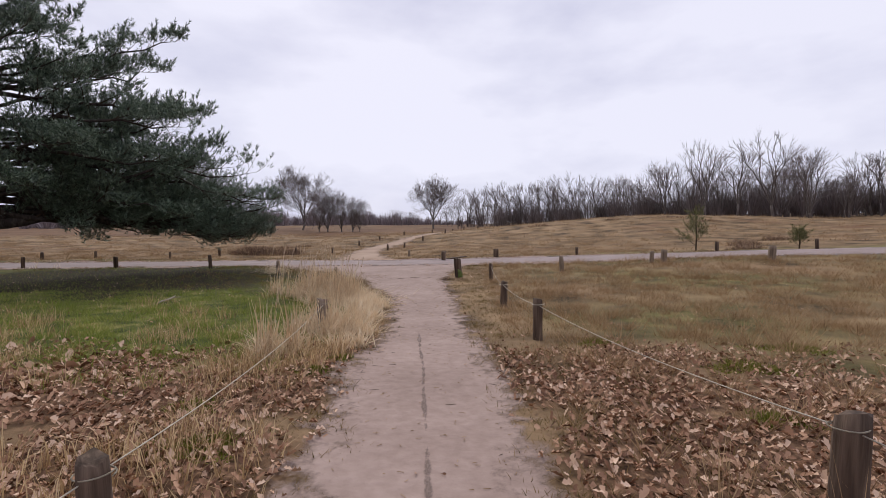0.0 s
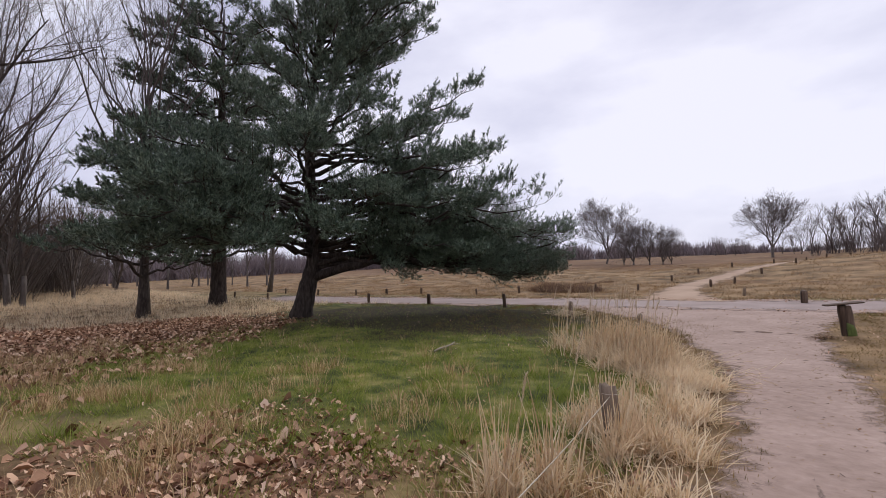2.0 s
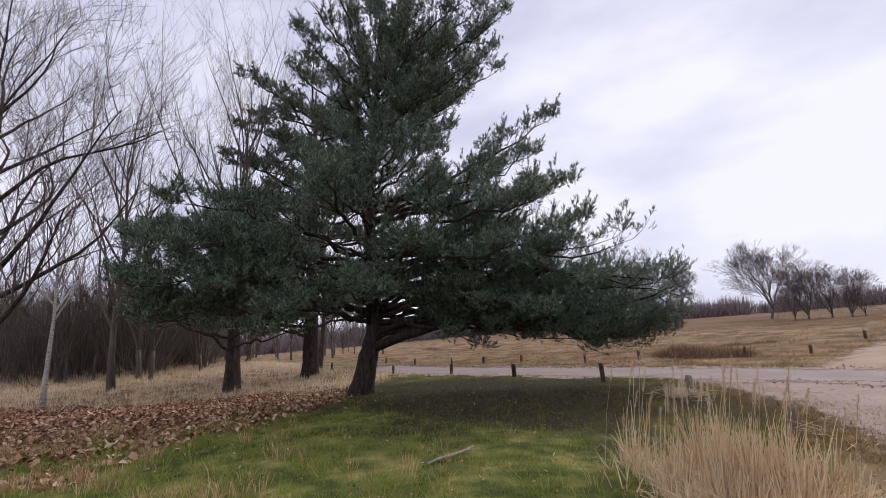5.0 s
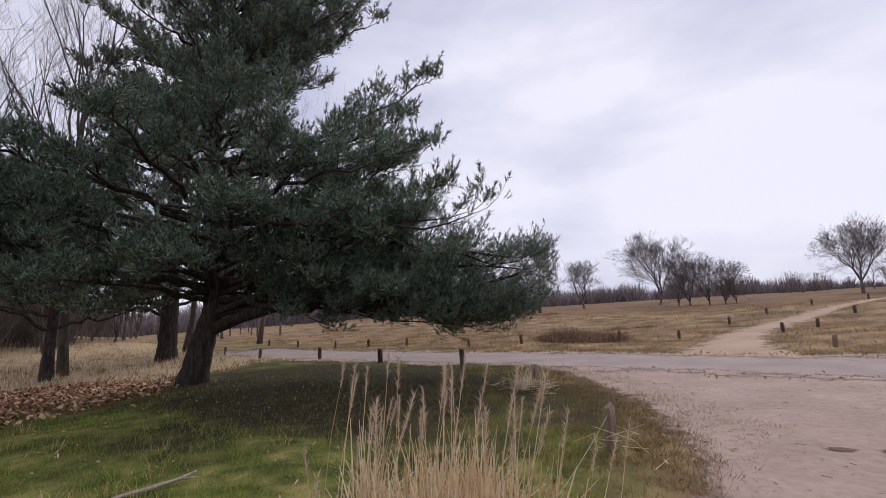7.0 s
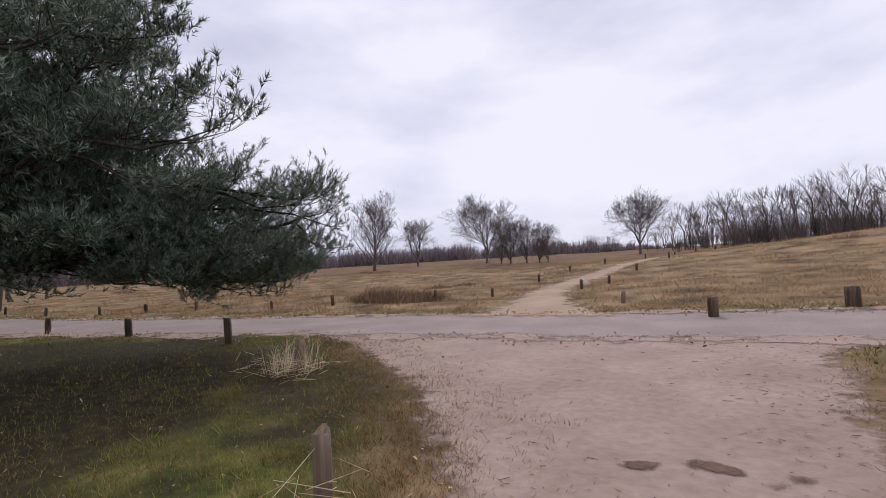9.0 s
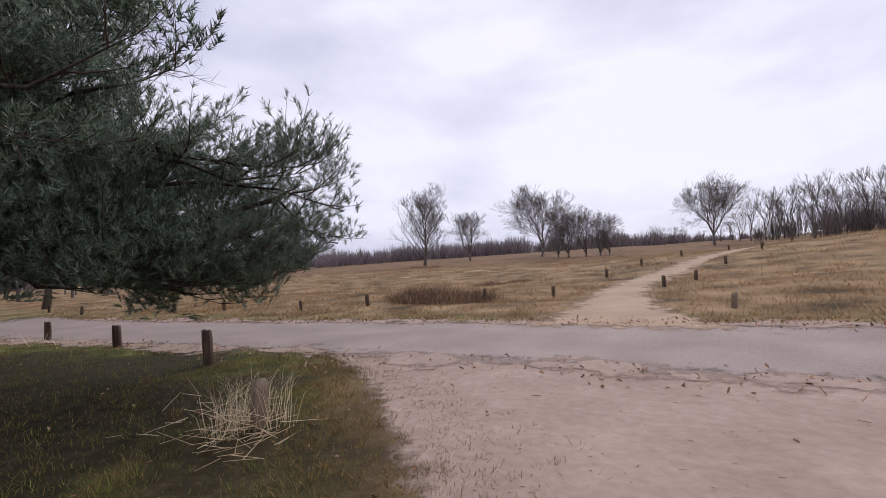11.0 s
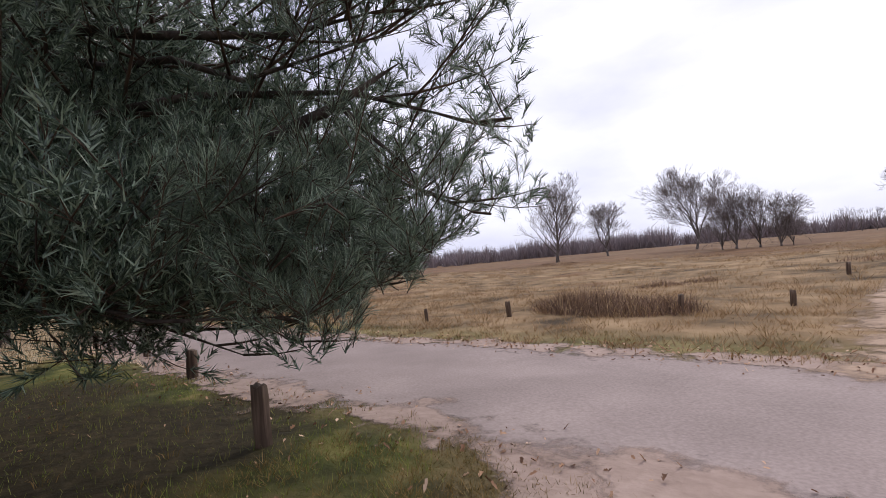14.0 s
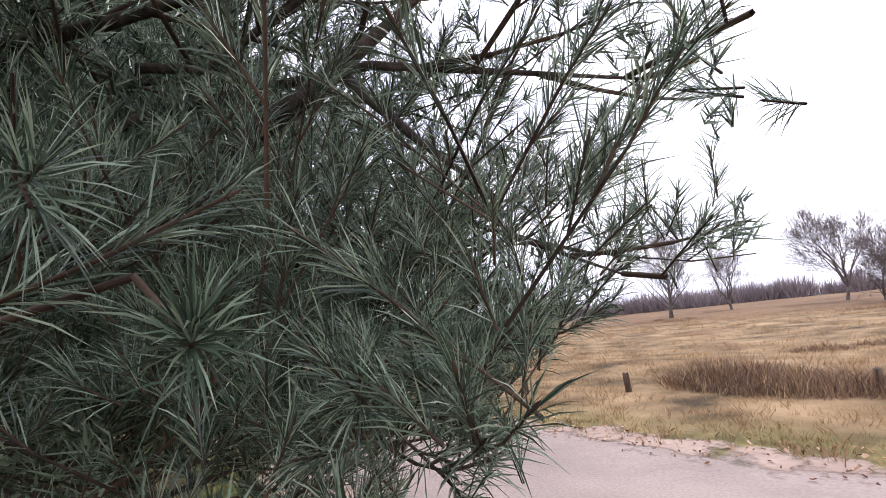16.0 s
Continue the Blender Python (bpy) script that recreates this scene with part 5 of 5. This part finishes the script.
verge_grass = tufts(9000, -40, 14, 18, 33, lambda x, y: off_tracks(x, y, 0.05) * ease(6.5, 2.3, np.abs(road_off(x, y))) * thin_spots(x, y, 0.9, 6.0) * ease(-44, -22, x) * (1 - 0.6 * shade_duff_in(x, y)), 11, 0.09, (0.04, 0.15), (0.005, 0.010), 0.8)
tagged(part("grass", mesh_of("grass", *verge_grass, M_VERGE)), "worn yellowish grass along the road's edges", "grass", kind="stuff")
far_meadow = tufts(30000, -75, 50, 28.5, 82, lambda x, y: off_tracks(x, y, 0.2) * (road_off(x, y) > 0) * np.clip(0.4 + 1.3 * waves(x, y, 1.2, 2.0), 0.03, 1) * ease(100, 35, np.hypot(x + 5, y - 20)), 8, 0.30, (0.09, 0.28), (0.014, 0.03), 1.4, 1)
tagged(part("grass", mesh_of("grass", *far_meadow, M_DRY)), "long dry heath grass covering the slope", "grass", kind="stuff")
near_slope = tufts(18000, -32, 12, 28.6, 46, lambda x, y: off_tracks(x, y, 0.1) * (road_off(x, y) > 0) * np.clip(0.4 + 1.2 * waves(x, y, 0.6, 7.0), 0.04, 1) * ease(48, 34, y), 8, 0.18, (0.05, 0.19), (0.009, 0.020), 1.4, 1)
tagged(part("grass", mesh_of("grass", *near_slope, M_DRY)), "matted dry grass beyond the road", "grass", kind="stuff")
west_meadow = tufts(9000, -60, -17, -6, 24, lambda x, y: off_tracks(x, y, 0.2) * (1 - litter_in(x, y)) * (1 - lawn_in(x, y)) * (road_off(x, y) < 0) * ease(-16, -26, x), 9, 0.2, (0.15, 0.45), (0.012, 0.024), 0.6, 1)
tagged(part("grass", mesh_of("grass", *west_meadow, M_REED)), "tall pale dry grass before the wood", "grass", kind="stuff")
lawn_straw = tufts(12500, -17, -0.9, 3.2, 21, lambda x, y: off_tracks(x, y, 0.15) * np.clip(0.2 + 0.9 * waves(x, y, 0.8, 12.0), 0, 1) * (0.42 + 0.58 * ease(10.2, 7.6, y)) * (1 - 0.8 * shade_duff_in(x, y)) * ease(17, 8, y - 0.2 * x), 14, 0.12, (0.09, 0.33), (0.005, 0.011), 1.0)
tagged(part("grass", mesh_of("grass", *lawn_straw, M_STRAW)), "dead straw tufts scattered through the lawn", "grass", kind="stuff")


stubble = tufts(42000, -11, 3.0, 2.5, 24, lambda x, y: (ease(0.35, -0.15, track_in(x, y)) + 0.8 * ease(16.5, 19, y) * ease(2.4, 0.1, track_in(x, y)) * (x < -2.5)) * (track_in(x, y) > -1.7) * (np.abs(road_off(x, y)) > 1.6) * np.clip(0.55 + 0.7 * waves(x, y, 0.4, 5.0), 0.15, 1), 8, 0.08, (0.02, 0.08), (0.005, 0.011), 0.9, 1)
tagged(part("grass", mesh_of("grass", *stubble, M_VERGE)), "short trampled grass along the path's edges", "grass", kind="stuff")


# thinned over the painted pine shade, so pale blades don't lift it
corner_grass = tufts(9000, -11, -2.8, 16.4, 23.2, lambda x, y: (track_in(x, y) < 0.25) * (road_off(x, y) < -2.2) * np.clip(0.6 + 0.8 * waves(x, y, 0.4, 3.0), 0.1, 1) * (1 - 0.92 * shade_duff_in(x, y)), 11, 0.10, (0.03, 0.12), (0.004, 0.009), 1.1, 1)
tagged(part("grass", mesh_of("grass", *corner_grass, M_VERGE)), "short yellowish grass at the corner by the road", "grass", kind="stuff")


def reeds():
    """Stems, leaves and plumes of the tall dry grass beside the path."""
    cx = np.array([-2.05, -2.2, -2.0, -1.75, -1.8, -1.75, -1.75, -1.9, -2.1, -2.4, -2.65, -2.9, -3.25, -3.6, -4.0, -4.4, -3.3, -3.8, -2.95])
    cy = np.array([7.5, 9.3, 10.3, 7.9, 8.9, 9.9, 10.9, 11.7, 12.2, 12.7, 13.15, 13.6, 13.9, 14.0, 14.1, 14.1, 13.3, 13.5, 12.9])
    much = np.array([0.7, 0.9, 0.8, 0.5, 0.6, 0.5, 0.6, 0.7, 0.9, 1.2, 1.6, 2.0, 2.0, 1.8, 1.3, 0.8, 1.7, 1.0, 1.3])
    tuft = rng.choice(len(cx), 190, p=much / much.sum())
    tx, ty = cx[tuft] + rng.normal(0, 0.24, 190), cy[tuft] + rng.normal(0, 0.24, 190)
    count = 3200
    pick = rng.integers(0, 190, count)
    own = rng.uniform(0.7, 1.2, 190)[pick]
    x, y = tx[pick] + rng.normal(0, 0.055, count), ty[pick] + rng.normal(0, 0.055, count)
    drift = np.stack([x - tx[pick], y - ty[pick]], 1) * 1.3
    ok = track_in(x, y) < -0.12
    x, y, own, drift = x[ok], y[ok], own[ok], drift[ok]
    n = len(x)
    tall = rng.uniform(0.28, 0.86, n) * own * np.interp(y, (7.2, 8.2, 9.2, 10.6, 11.6, 13.4), (1.15, 0.8, 0.95, 0.8, 0.5, 1.0))
    high = rng.random(n) < 0.03
    edge = np.clip((-track_in(x, y) - 0.1) / 0.9, 0.5, 1.0)
    tall *= edge
    high &= edge > 0.7
    high &= (y > 13.2) | (y < 8.0)
    x[high] += rng.normal(-0.25, 0.5, high.sum()) * (y[high] > 9)
    y[high] += rng.normal(0.1, 0.25, high.sum())
    tall[high] = rng.uniform(0.95, 1.5, high.sum())
    away = high & (track_in(x, y) > -0.45)
    tall[away] = 0.3
    high &= ~away
    lean = (rng.normal(0, 0.10, (n, 2)) + drift) * tall[:, None] + np.array([0.06, -0.03])
    flat = rng.random(n) < 0.22 + 0.45 * (1 - edge) + 0.35 * ease(13.0, 12.0, y) * ease(10.8, 11.8, y)
    lean[flat] += rng.normal(0, 0.32, (flat.sum(), 2)) * (0.45 + 0.55 * ease(11.5, 13.0, y[flat]))[:, None]
    tall[flat] *= 0.6
    lean[high] = np.array([0.16, 0.06]) + rng.normal(0, 0.09, (high.sum(), 2))
    base = on_ground(x, y, -0.02)
    tip = base + np.concatenate([lean, tall[:, None]], 1)
    mid = base + (tip - base) * 0.55 - np.concatenate([lean * 0.12, np.zeros((n, 1))], 1)
    thick = rng.uniform(0.0045, 0.0115, n)
    thick[high] *= 0.55
    stems = join([sticks(base, mid, thick, thick * 0.8, 3), sticks(mid, tip, thick * 0.8, thick * 0.3, 3)])
    m = 2 * n
    li = rng.integers(0, n, m)
    s = rng.uniform(0.05, 0.75, (m, 1))
    root = base[li] * (1 - s) + mid[li] * s
    leaves = blades(root, rng.uniform(0.02, 0.32, m), rng.normal(0, 0.2, (m, 2)), rng.uniform(0.006, 0.016, m), bend=0.9)
    top = tip[high]
    k = 80
    t = np.linspace(0, 0.24, k)
    way = unit(tip[high] - mid[high])
    root = (top[:, None] - way[:, None] * t[None, :, None]).reshape(-1, 3)
    lean = rng.normal(0, 0.028, (len(root), 2)) + np.repeat(way[:, :2], k, 0) * 0.03
    plume = blades(root, rng.uniform(0.02, 0.06, len(root)), lean * 0.7, rng.uniform(0.004, 0.008, len(root)), pieces=1)
    mo = 2 * n
    li = rng.integers(0, n, mo)
    low = blades(base[li] + rng.normal(0, 0.07, (mo, 3)) * np.array([1, 1, 0]), rng.uniform(0.06, 0.42, mo), rng.normal(0, 0.16, (mo, 2)), rng.uniform(0.008, 0.018, mo), bend=0.8)
    return join([stems, leaves, low]), plume


reed_body, reed_plume = reeds()
clump = thing("reed_clump", (-3.2, 12.0, float(height(-3.2, 12.0))), "tall bleached dry reed grass with feathery plumes", "reed grass", kind="stuff")
for name, (v, f), mm in (("stems", reed_body, M_REED), ("plumes", reed_plume, M_PLUME)):
    part(name, mesh_of(name, v - np.array(clump.location), f, mm), clump)

def leaf_litter(n, x0, x1, y0, y1, weight, size=(0.05, 0.11)):
    """Fallen oak leaves: curled, lobed diamonds of six triangles."""
    x, y = scatter(n, x0, x1, y0, y1, weight)
    m = len(x)
    s = rng.uniform(size[0], size[1], m)
    a = rng.uniform(0, 2 * math.pi, m)
    c = on_ground(x, y, 0.004) + np.stack([0 * a, 0 * a, rng.uniform(0, 0.045, m)], 1)
    tilt = rng.normal(0, 0.55, (m, 2))
    u = np.stack([np.cos(a), np.sin(a), tilt[:, 0]], 1) * s[:, None] * 0.5
    w = np.stack([-np.sin(a), np.cos(a), tilt[:, 1]], 1) * s[:, None] * 0.27
    up = np.array([0, 0, 1.0]) * (s * rng.uniform(0.05, 0.35, m))[:, None]
    v = np.stack([c - u, c - u * 0.35 + w + up, c - u * 0.05 + w * 0.55 + up * 0.4, c + u * 0.4 + w * 0.9 + up, c + u + up * 0.3, c + u * 0.4 - w * 0.9 + up, c - u * 0.05 - w * 0.55 + up * 0.4, c - u * 0.35 - w + up, c], 1)
    if size[1] > 0.10:
        v = v[:, [0, 1, 3, 4, 5, 7]]
        f = np.array([(0, 4, 5), (0, 3, 4), (0, 2, 3), (0, 1, 2)])[:, ::-1][None] + (np.arange(m) * 6)[:, None, None]
        return v.reshape(-1, 3), f.reshape(-1, 3)
    f = np.array([(8, i, (i + 1) % 8) for i in range(8)])[:, ::-1][None] + (np.arange(m) * 9)[:, None, None]
    return v.reshape(-1, 3), f.reshape(-1, 3)


near_leaves = leaf_litter(58000, -8, 8, 1.0, 10.5, lambda x, y: litter_in(x, y) * off_tracks(x, y, -0.05), (0.036, 0.085))
tagged(part("fallen_leaves", mesh_of("fallen_leaves", *near_leaves, M_LEAF)), "curled brown oak leaves lying along the path", "leaves", kind="stuff")
wood_leaves = leaf_litter(48000, -34, -4, -4, 18, lambda x, y: litter_in(x, y), (0.09, 0.17))
tagged(part("fallen_leaves", mesh_of("fallen_leaves", *wood_leaves, M_LEAF)), "carpet of brown oak leaves under the trees", "leaves", kind="stuff")
stray = join([leaf_litter(12000, -18, 20, 3, 23.5, lambda x, y: (0.6 * off_tracks(x, y, -0.1) + 0.03) * (1 - 0.75 * shade_duff_in(x, y)), (0.025, 0.06)), leaf_litter(30000, -36, 14, 20, 32, lambda x, y: ease(1.2, 0.1, np.abs(np.abs(road_off(x, y)) - ROAD_HALF - 0.35)) * np.where(road_off(x, y) > 0, 0.9, 0.35), (0.03, 0.085))])
tagged(part("fallen_leaves", mesh_of("fallen_leaves", *stray, M_LEAF)), "single dead leaves scattered on grass and road edges", "leaves", kind="stuff")


def moss(x, y, wide, n):
    """A low cushion of moss, in short pointed tufts."""
    a, q = rng.uniform(0, 2 * math.pi, n), np.sqrt(rng.random(n))
    grow = wide * q * (1 + 0.35 * np.sin(3 * a + x) + 0.2 * np.sin(7 * a))
    px, py = x + grow * np.cos(a), y + 0.8 * grow * np.sin(a)
    v, f = blades(on_ground(px, py, -0.004), rng.uniform(0.035, 0.095, n) * (1.25 - q), rng.normal(0, 0.022, (n, 2)), rng.uniform(0.008, 0.018, n), pieces=1)
    tagged(part("moss", mesh_of("moss", v, f, M_CUSHION)), "bright yellow-green moss cushion among fallen leaves", "moss", kind="stuff")


for mx, my, wide, n in ((-1.75, 4.6, 0.34, 1500), (-1.5, 6.6, 0.22, 800), (-2.3, 5.5, 0.25, 800), (3.6, 6.9, 0.45, 1700), (2.9, 5.3, 0.26, 800), (4.9, 8.0, 0.5, 1400), (2.3, 8.4, 0.35, 900), (-4.2, 7.4, 0.5, 1400), (-1.35, 7.2, 0.18, 500)):
    moss(mx, my, wide, n)


def heather(x, y, rx, ry, tall, n, label):
    a, q = rng.uniform(0, 2 * math.pi, n), np.sqrt(rng.random(n))
    px, py = x + rx * q * np.cos(a), y + ry * q * np.sin(a)
    px, py = px + rng.normal(0, 0.18, n) * rx / 2, py + rng.normal(0, 0.18, n) * ry / 2
    h = tall * np.sqrt(np.clip(1.1 - q * q, 0, 1)) * rng.uniform(0.3, 1.15, n) * (0.75 + 0.35 * waves(px, py, 0.35 * rx, x))
    base = on_ground(px, py, -0.02)
    origin = np.array([x, y, float(height(x, y))])
    ob = thing("heather_bush", origin, label, "bush", "heather bushes")
    k = int(0.86 * n)
    for name, s, mm, much in (("heather", slice(0, k), M_HEATH, 1.0), ("dead_grass", slice(k, n), M_STRAW, 1.05)):
        m = len(h[s])
        v, f = blades(base[s], h[s] * much, rng.normal(0, 0.24, (m, 2)), rng.uniform(0.009, 0.022, m))
        tagged(part(name, mesh_of(name, v - origin, f, mm), ob), kind="stuff")
    return ob


heather(-13.6, 33.9, 2.5, 1.3, 0.85, 6500, "wide dark brown heather bush beyond the road")
heather(-15.5, 42.5, 1.3, 0.8, 0.4, 900, "low brown heather mound in the meadow")
heather(-14.3, 43.8, 0.8, 0.5, 0.4, 500, "low brown heather mound in the meadow")
for k in range(30):
    hx, hy = rr.uniform(-70, 35), rr.uniform(46, 80)
    if hill_in(hx, hy) < -1.5:
        heather(hx, hy, rr.uniform(0.8, 3.2), rr.uniform(0.5, 1.4), rr.uniform(0.25, 0.6), 420, "low dark heather patch on the dry slope")
for hx, hy in ((15.5, 26.9), (17.5, 30.5), (21, 33), (24, 24.5)):
    heather(hx, hy, 1.0, 0.7, 0.6, 600, "brownish green bush beside the hill track")
heather(-0.33, 18.1, 0.28, 0.2, 0.16, 260, "tuft of brown grass at the foot of a post")


def fallen_branch():
    ob = thing("fallen_branch", (-7.4, 13.0, float(height(-7.4, 13.0))), "pale dead branch lying on the lawn", "branch")
    v, f = tube([(0.12, -0.55, 0.03), (0.06, -0.3, 0.05), (0.02, 0.0, 0.05), (-0.07, 0.3, 0.05), (-0.1, 0.52, 0.09)], [0.016, 0.022, 0.025, 0.022, 0.012], 7, True, 0.08)
    part("stem", mesh_of("stem", v, f, M_STICK, True), ob)
    v, f = tube([(-0.07, 0.3, 0.05), (0.05, 0.42, 0.07), (0.1, 0.5, 0.06)], [0.014, 0.010, 0.006], 6)
    part("side_twig", mesh_of("side_twig", v, f, M_STICK, True), ob)


fallen_branch()
sx, sy = scatter(1500, -10, 1.5, 3, 24, lambda x, y: (track_in(x, y) > -0.1) * np.clip(0.5 - 0.35 * track_in(x, y), 0.12, 0.6))
sa = rng.uniform(0, 6.28, len(sx))
sl = rng.uniform(0.03, 0.11, len(sx))
s0 = on_ground(sx, sy, 0.014)
s1 = on_ground(sx + sl * np.cos(sa), sy + sl * np.sin(sa), 0.014)
tagged(part("twig_litter", mesh_of("twig_litter", *sticks(s0, s1, np.full(len(sx), 0.003), np.full(len(sx), 0.002), 3), M_WOOD)), "small broken twigs scattered on the sand path", "twigs", kind="stuff")


def flattened_stalks(n, x, y, spread):
    a = rng.uniform(0, 2 * math.pi, n)
    l = rng.uniform(0.15, 0.5, n)
    px, py = x + rng.normal(0, spread, n), y + rng.normal(0, spread, n)
    p0 = on_ground(px, py, 0.0) + np.stack([0 * a, 0 * a, rng.uniform(0.01, 0.22, n)], 1)
    p1 = p0 + np.stack([l * np.cos(a), l * np.sin(a), rng.uniform(-0.1, 0.45, n) * l], 1)
    p1[:, 2] = np.maximum(p1[:, 2], height(p1[:, 0], p1[:, 1]) + 0.01)
    return sticks(p0, p1, np.full(n, 0.004), np.full(n, 0.002), 3)


bunch = tufts(110, -8.6, -6.9, 19.9, 21.4, lambda x, y: (np.hypot(x + 7.75, y - 20.75) < 0.42) & (np.hypot(x + 7.4, y - 20.45) > 0.22), 12, 0.16, (0.22, 0.72), (0.003, 0.0065), 0.85)
nest = join([bunch, flattened_stalks(35, -7.4, 20.4, 0.16), flattened_stalks(30, -8.1, 20.5, 0.3), flattened_stalks(25, -7.05, 20.2, 0.2)])
tagged(part("straw", mesh_of("straw", *nest, M_REED)), "bent bunch of thin dead stalks round a grey post", "straw", kind="stuff")
stalks = join([flattened_stalks(14, -4.0, 17.1, 0.25), flattened_stalks(260, -2.3, 12.7, 0.55)])
tagged(part("straw", mesh_of("straw", *stalks, M_REED)), "bleached stalks trodden flat beside the path", "straw", kind="stuff")
qx, qy = scatter(17000, -10, 1.5, 3, 24, lambda x, y: (track_in(x, y) > -0.2) * np.clip(0.55 - 0.4 * track_in(x, y) + 0.4 * ease(17, 21, y), 0.1, 0.8))
qa, ql = rng.uniform(0, 6.28, len(qx)), rng.uniform(0.015, 0.055, len(qx))
bits = sticks(on_ground(qx, qy, 0.014), on_ground(qx + ql * np.cos(qa), qy + ql * np.sin(qa), 0.016), np.full(len(qx), 0.0028), np.full(len(qx), 0.002), 3)
tagged(part("straw", mesh_of("straw", *bits, M_DRY)), "short bits of straw trodden into the sand", "straw", kind="stuff")
